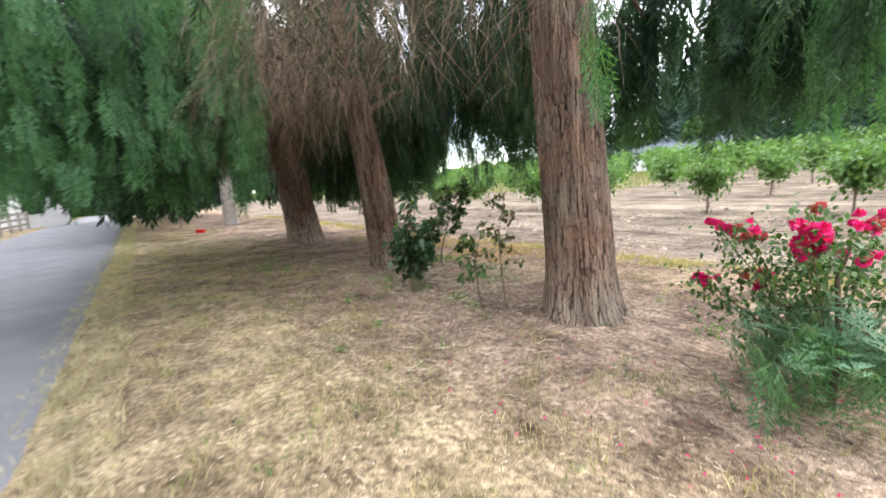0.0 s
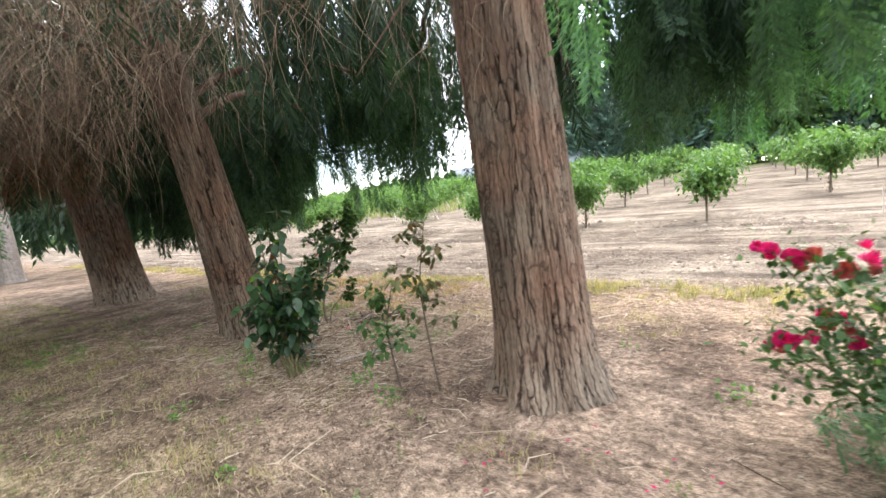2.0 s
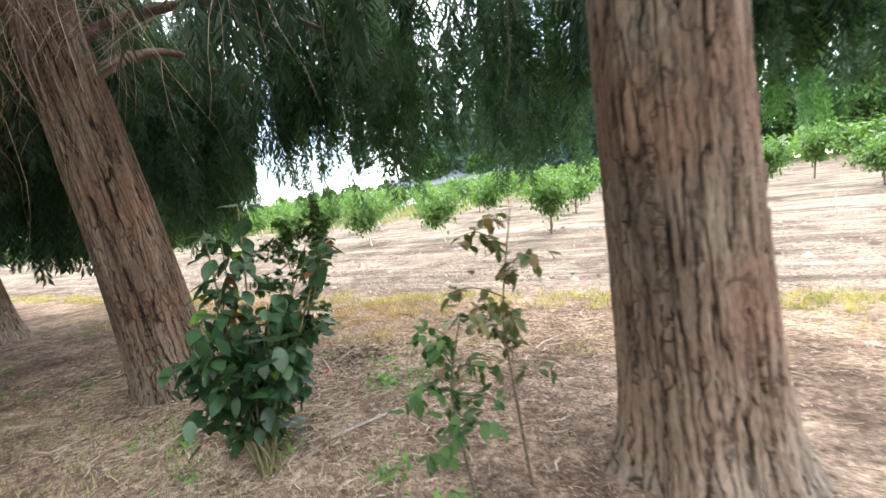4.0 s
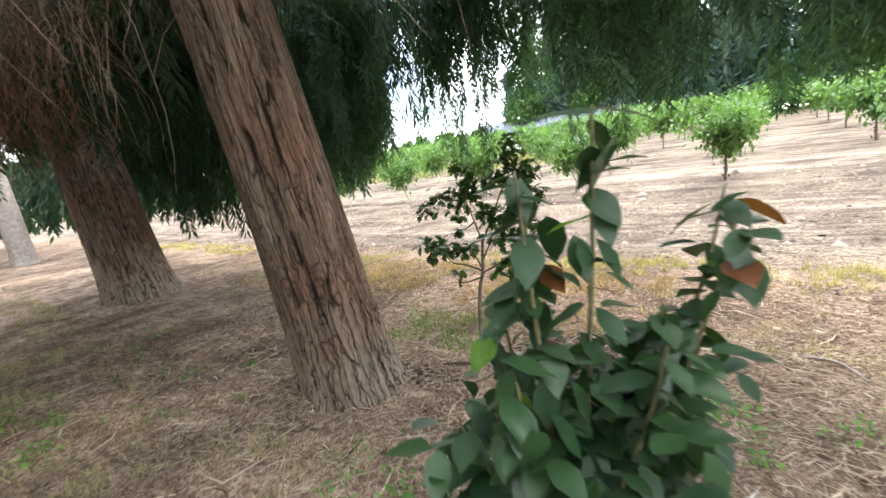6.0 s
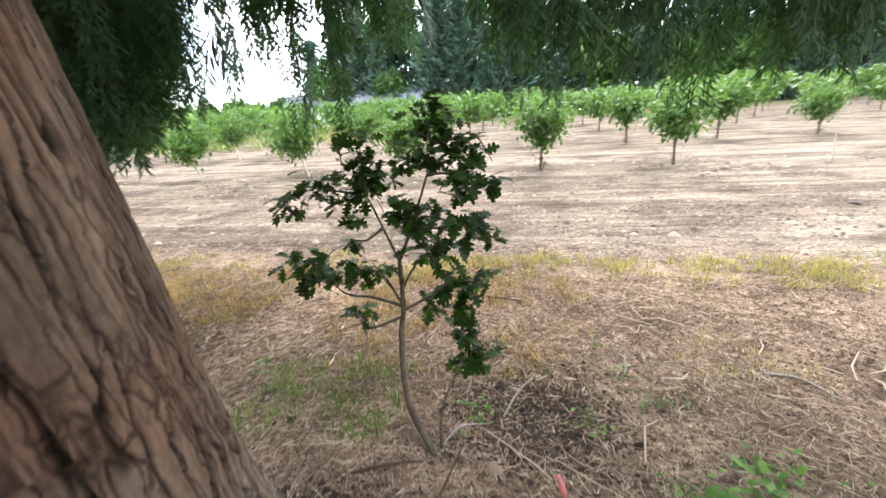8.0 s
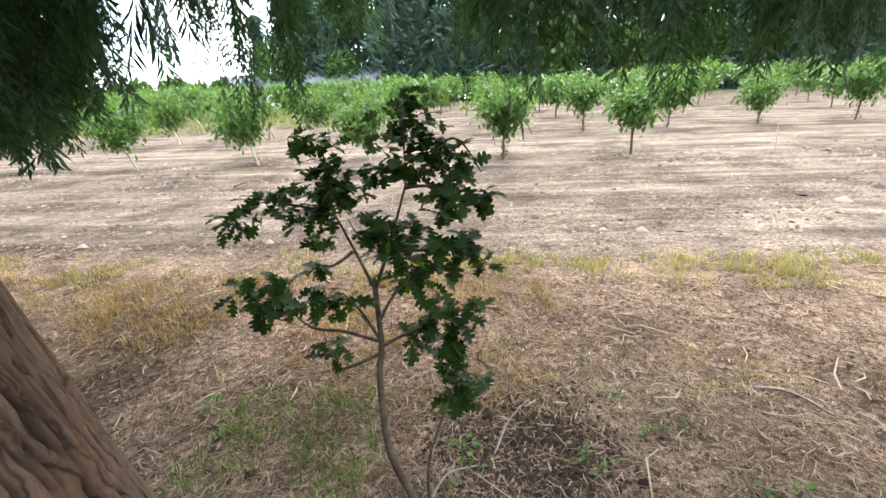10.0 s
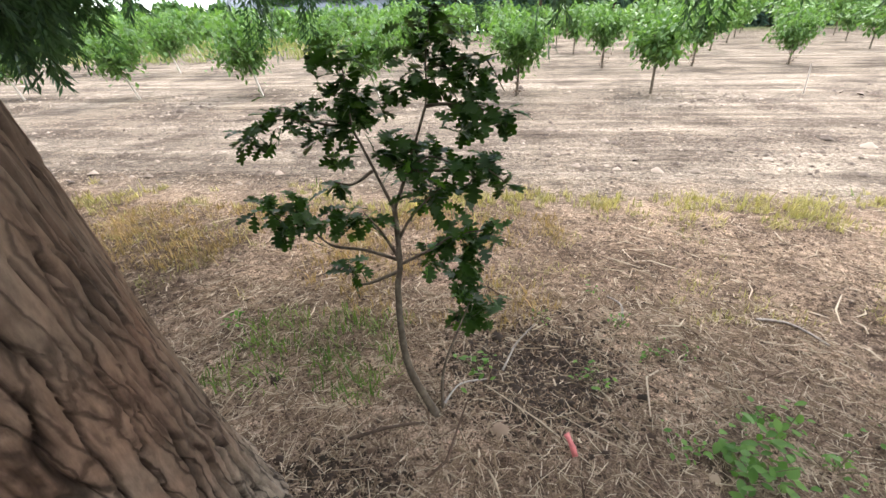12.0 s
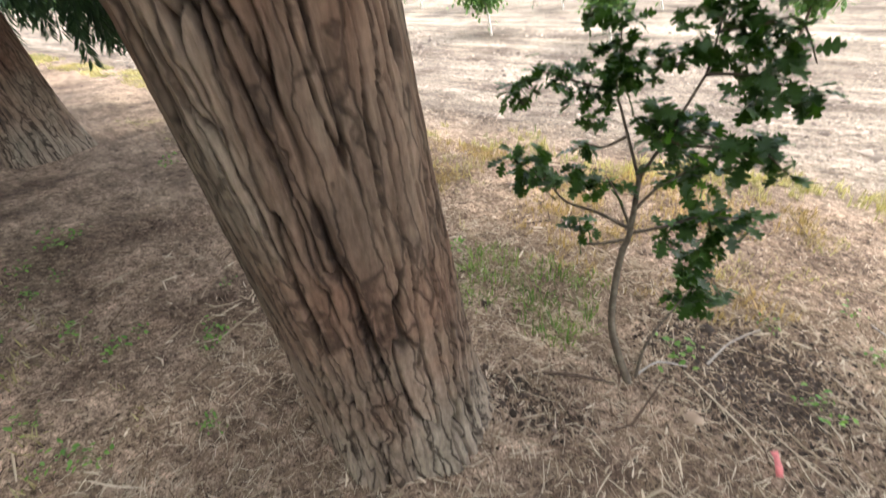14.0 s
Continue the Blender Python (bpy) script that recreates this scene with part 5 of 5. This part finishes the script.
# ---- small things ----
def box_mesh(name, sx, sy, sz, mat, bevel=0.01):
    bm = bmesh.new()
    bmesh.ops.create_cube(bm, size=1)
    bmesh.ops.scale(bm, vec=(sx, sy, sz), verts=bm.verts)
    bmesh.ops.translate(bm, vec=(0, 0, sz / 2), verts=bm.verts)
    if bevel:
        bmesh.ops.bevel(bm, geom=bm.edges[:], offset=bevel, segments=2, affect="EDGES")
    me = bpy.data.meshes.new(name)
    bm.to_mesh(me)
    bm.free()
    me.materials.append(mat)
    return me


ob = new("red_marker", box_mesh("red_marker", 0.34, 0.2, 0.15, M_RED, 0.02))
ob.matrix_basis = pose(-10.4, 17.15, 0.02, 0, 0, 20)
tagged(ob, "small bright red plastic marker lying on the turf", "marker")
v = np.array([(-0.012, 0, 0), (0.012, 0, 0), (0.014, 0.03, 0.014), (-0.012, 0.03, 0.012), (0.016, 0.06, 0.004), (-0.008, 0.062, 0.010), (0.012, 0.095, 0.012), (-0.010, 0.092, 0.003)])
v = np.concatenate([v, v - np.array([0, 0, 0.0012])])
f = np.array([[0, 1, 2, 3], [3, 2, 4, 5], [5, 4, 6, 7], [8, 11, 10, 9], [11, 13, 12, 10], [13, 15, 14, 12], [0, 8, 9, 1], [6, 14, 15, 7], [1, 9, 10, 2], [2, 10, 12, 4], [4, 12, 14, 6], [0, 3, 11, 8], [3, 5, 13, 11], [5, 7, 15, 13]])
ob = new("tape", mesh_np("tape", v * 0.95, f, [M_PINK]))
ob.matrix_basis = pose(0.14, 6.67, 0.022, 12, 0, -35)
tagged(ob, "scrap of crumpled pink marking tape on the litter", "tape")


# ---- distance ----
def far_tree(conifer, height, seed, n):
    r = np.random.default_rng(seed)
    t = thing("conifer" if conifer else "far_tree", (0, 0, 0), "tall dark conifer in the windbreak beyond the orchard" if conifer else "broad green tree in the windbreak", "tree", "windbreak")
    v, f = tube([(0, 0, -0.5), (0, 0, height * 0.5), (0.1, 0, height * 0.95)], [0.28, 0.18, 0.03], 7)
    part("trunk", mesh_np("trunk", v, f, [M_LIMB], smooth=True), t)
    if conifer:
        k = r.uniform(0.06, 1, n)
        rad = height * 0.30 * (1.03 - k) * np.sqrt(r.uniform(0.15, 1, n)) * (1 + 0.3 * np.sin(k * 40))
        a = r.uniform(0, 6.283, n)
        c = np.stack([np.cos(a) * rad, np.sin(a) * rad, k * height], -1)
        v, f = scatter(SPRAY_COARSE, c, a + 1.57, 0.75 + r.normal(0, 0.3, n), r.uniform(3.2, 5.6, n))
    else:
        d = r.normal(0, 1, (n, 3))
        d /= np.linalg.norm(d, axis=1)[:, None]
        lump = np.array([1 + 0.5 * noise.noise(Vector(q) * 2.1) for q in d])[:, None]
        c = d * np.array([height * 0.33, height * 0.33, height * 0.38]) * lump * r.uniform(0.6, 1, (n, 1)) + np.array([0, 0, height * (0.58 if height > 6 else 0.36)])
        v, f = scatter(LEAFLET, c, r.uniform(0, 6.283, n), r.normal(0, 0.8, n), r.uniform(0.5, 1.0, n))
    part("crown", mesh_np("crown", v, f, [M_FAR if conifer else M_FARLEAF]), t, "", "stuff")
    return t


def build_windbreak():
    kinds = [far_tree(True, 19, 71, 560), far_tree(True, 23, 72, 640), far_tree(True, 15, 73, 480), far_tree(False, 10, 74, 1500), far_tree(False, 5, 75, 1300)]
    used = set()
    r = random.Random(9)
    spots = []
    u = 36.0
    while u > -75:
        spots.append((u, 62 + r.uniform(-2, 2), r.choice((0, 1, 2, 2, 3))))
        spots.append((u - 1.4, 68 + r.uniform(-2, 2), r.choice((0, 1))))
        u -= r.uniform(2.2, 3.8)
    for u in list(np.arange(10, 30, 3.2)) + list(np.arange(47, 66, 3.0)):
        spots.append((float(u) + 4, -12.5 + r.uniform(-1, 1), r.choice((3, 2, 3))))
    for u in np.arange(46, 66, 3.0):
        spots.append((float(u), -7.6 - 0.02 * u + r.uniform(-0.3, 0.3), 4))
    for u, v in ((68, -5), (70, -1), (68, 3), (66, 7), (72, -8)):
        spots.append((u, v, 4))
    for u in np.arange(-20, 12, 4.0):
        spots.append((float(u), -11.5 + r.uniform(-1, 1), r.choice((3, 0, 3))))
    for u in np.arange(37, 72, 3.0):
        spots.append((float(u), 60 + r.uniform(-2, 2), 4))
    for u, v in ((66, -9), (70, -4.5), (72, 1), (70, 6), (74, 10), (60, -8), (55, -9)):
        spots.append((u, v, 3))
    for u, v, k in spots:
        s = r.uniform(0.8, 1.15)
        m = pose(*P(u, v, rise(v)), 0, 0, r.uniform(0, 360)) @ Matrix.Diagonal((s, s, s, 1))
        if k not in used:
            used.add(k)
            kinds[k].matrix_basis = m
        else:
            copy_thing(kinds[k], m)


build_windbreak()


def build_house(u, v, turn, sx, sy, wall, roof_h, label, base=None):
    z = rise(v) if base is None else base
    t = thing("farm_building", P(u, v, z), label, "building")
    t.rotation_euler = (0, 0, radians(turn))
    part("wall", box_mesh("wall", sx, sy, wall, M_SIDING, 0), t, "pale siding")
    a, b = sx / 2 + 0.5, sy / 2 + 0.5
    vv = np.array([(-a, -b, wall), (a, -b, wall), (a, b, wall), (-a, b, wall), (-a, 0, wall + roof_h), (a, 0, wall + roof_h), (-a, -b, wall - 0.2), (a, -b, wall - 0.2), (a, b, wall - 0.2), (-a, b, wall - 0.2)])
    me = mesh_np("roof", vv, [np.array([[0, 1, 5, 4], [2, 3, 4, 5], [0, 6, 7, 1], [2, 8, 9, 3], [9, 8, 7, 6]]), np.array([[0, 4, 3], [1, 2, 5]])], [M_ROOF])
    part("roof", me, t, "grey metal roof")
    for k in range(3):
        x = -sx * 0.3 + sx * 0.3 * k
        w = part("window", box_mesh("window", 1.2, 0.08, 1.1, M_GLASS, 0.0), t)
        w.location = (x, -sy / 2 - 0.03, 1.0)
        fr = part("window_frame", box_mesh("window_frame", 1.4, 0.05, 0.08, M_CAR, 0.0), w)
        fr.location = (0, -0.02, 1.1)


build_house(30.5, 62, 126.87, 22, 9, 2.6, 2.0, "low farm building with a grey metal roof beyond the orchard")
build_house(44, -10.5, 60, 10, 8, 3.0, 1.8, "white farmhouse beside the lane", 0.0)


def build_fence():
    t = thing("rail_fence", P(20, -6.2, 0), "weathered rail fence along the lane", "fence")
    for k in range(9):
        q = part("post", box_mesh("post", 0.11, 0.11, 1.25, M_FENCE, 0.01), t)
        q.location = Vector(P(2.4 * k, 0, 0))
    for k in range(8):
        for z in (0.35, 0.7, 1.05):
            q = part("rail", box_mesh("rail", 2.4, 0.04, 0.13, M_FENCE, 0.008), t)
            q.location = Vector(P(2.4 * k + 1.2, 0.08, z))
            q.rotation_euler = (0, 0, math.atan2(0.8, -0.6))


build_fence()


def build_car():
    t = thing("car", P(27.5, -8.2, 0), "small white car parked behind the fence", "car")
    t.rotation_euler = (0, 0, math.atan2(0.8, -0.6) + 0.5)
    prof = [(-2.1, 0.35), (-2.15, 0.75), (-2.0, 0.95), (-1.1, 1.02), (-0.7, 1.42), (0.9, 1.45), (1.6, 1.0), (2.1, 0.9), (2.15, 0.4)]
    n = len(prof)
    vv = [(x, y * (0.82 if z > 1.1 else 1.0), z) for y in (-0.85, 0.85) for x, z in prof]
    f = [[i, i + 1, n + i + 1, n + i] for i in range(n - 1)] + [[n - 1, 0, n, 2 * n - 1]]
    bm = bmesh.new()
    vs = [bm.verts.new(q) for q in vv]
    for q in f:
        bm.faces.new([vs[i] for i in q])
    bm.faces.new([vs[i] for i in range(n - 1, -1, -1)])
    bm.faces.new([vs[n + i] for i in range(n)])
    bmesh.ops.bevel(bm, geom=bm.edges[:], offset=0.05, segments=2, affect="EDGES")
    me = bpy.data.meshes.new("body")
    bm.to_mesh(me)
    bm.free()
    me.materials.append(M_CAR)
    part("body", me, t, "white body")
    g = part("window", box_mesh("window", 1.5, 1.52, 0.30, M_GLASS, 0.03), t, "dark side glass")
    g.location = (0.1, 0, 1.06)
    for x in (-1.3, 1.3):
        for y in (-0.8, 0.8):
            v, ff = tube([(x, y - 0.1, 0.33), (x, y + 0.1, 0.33)], [0.33, 0.33], 18)
            part("tyre", mesh_np("tyre", v, ff, [M_RUBBER], smooth=True), t)


build_car()
hv, hf = [], []
for i in range(60):
    u = 35 + i * 14
    h = 10 + 14 * (noise.noise(Vector((i * 0.13, 0, 0))) + 0.5)
    hv += [P(u, 640, -2), P(u, 660, h)]
    if i:
        hf.append([2 * i - 2, 2 * i, 2 * i + 1, 2 * i - 1])
ob = new("backdrop", mesh_np("backdrop", np.array(hv), np.array(hf), [M_HILL]))
tagged(ob, "low blue-grey hills on the horizon", kind="structure")
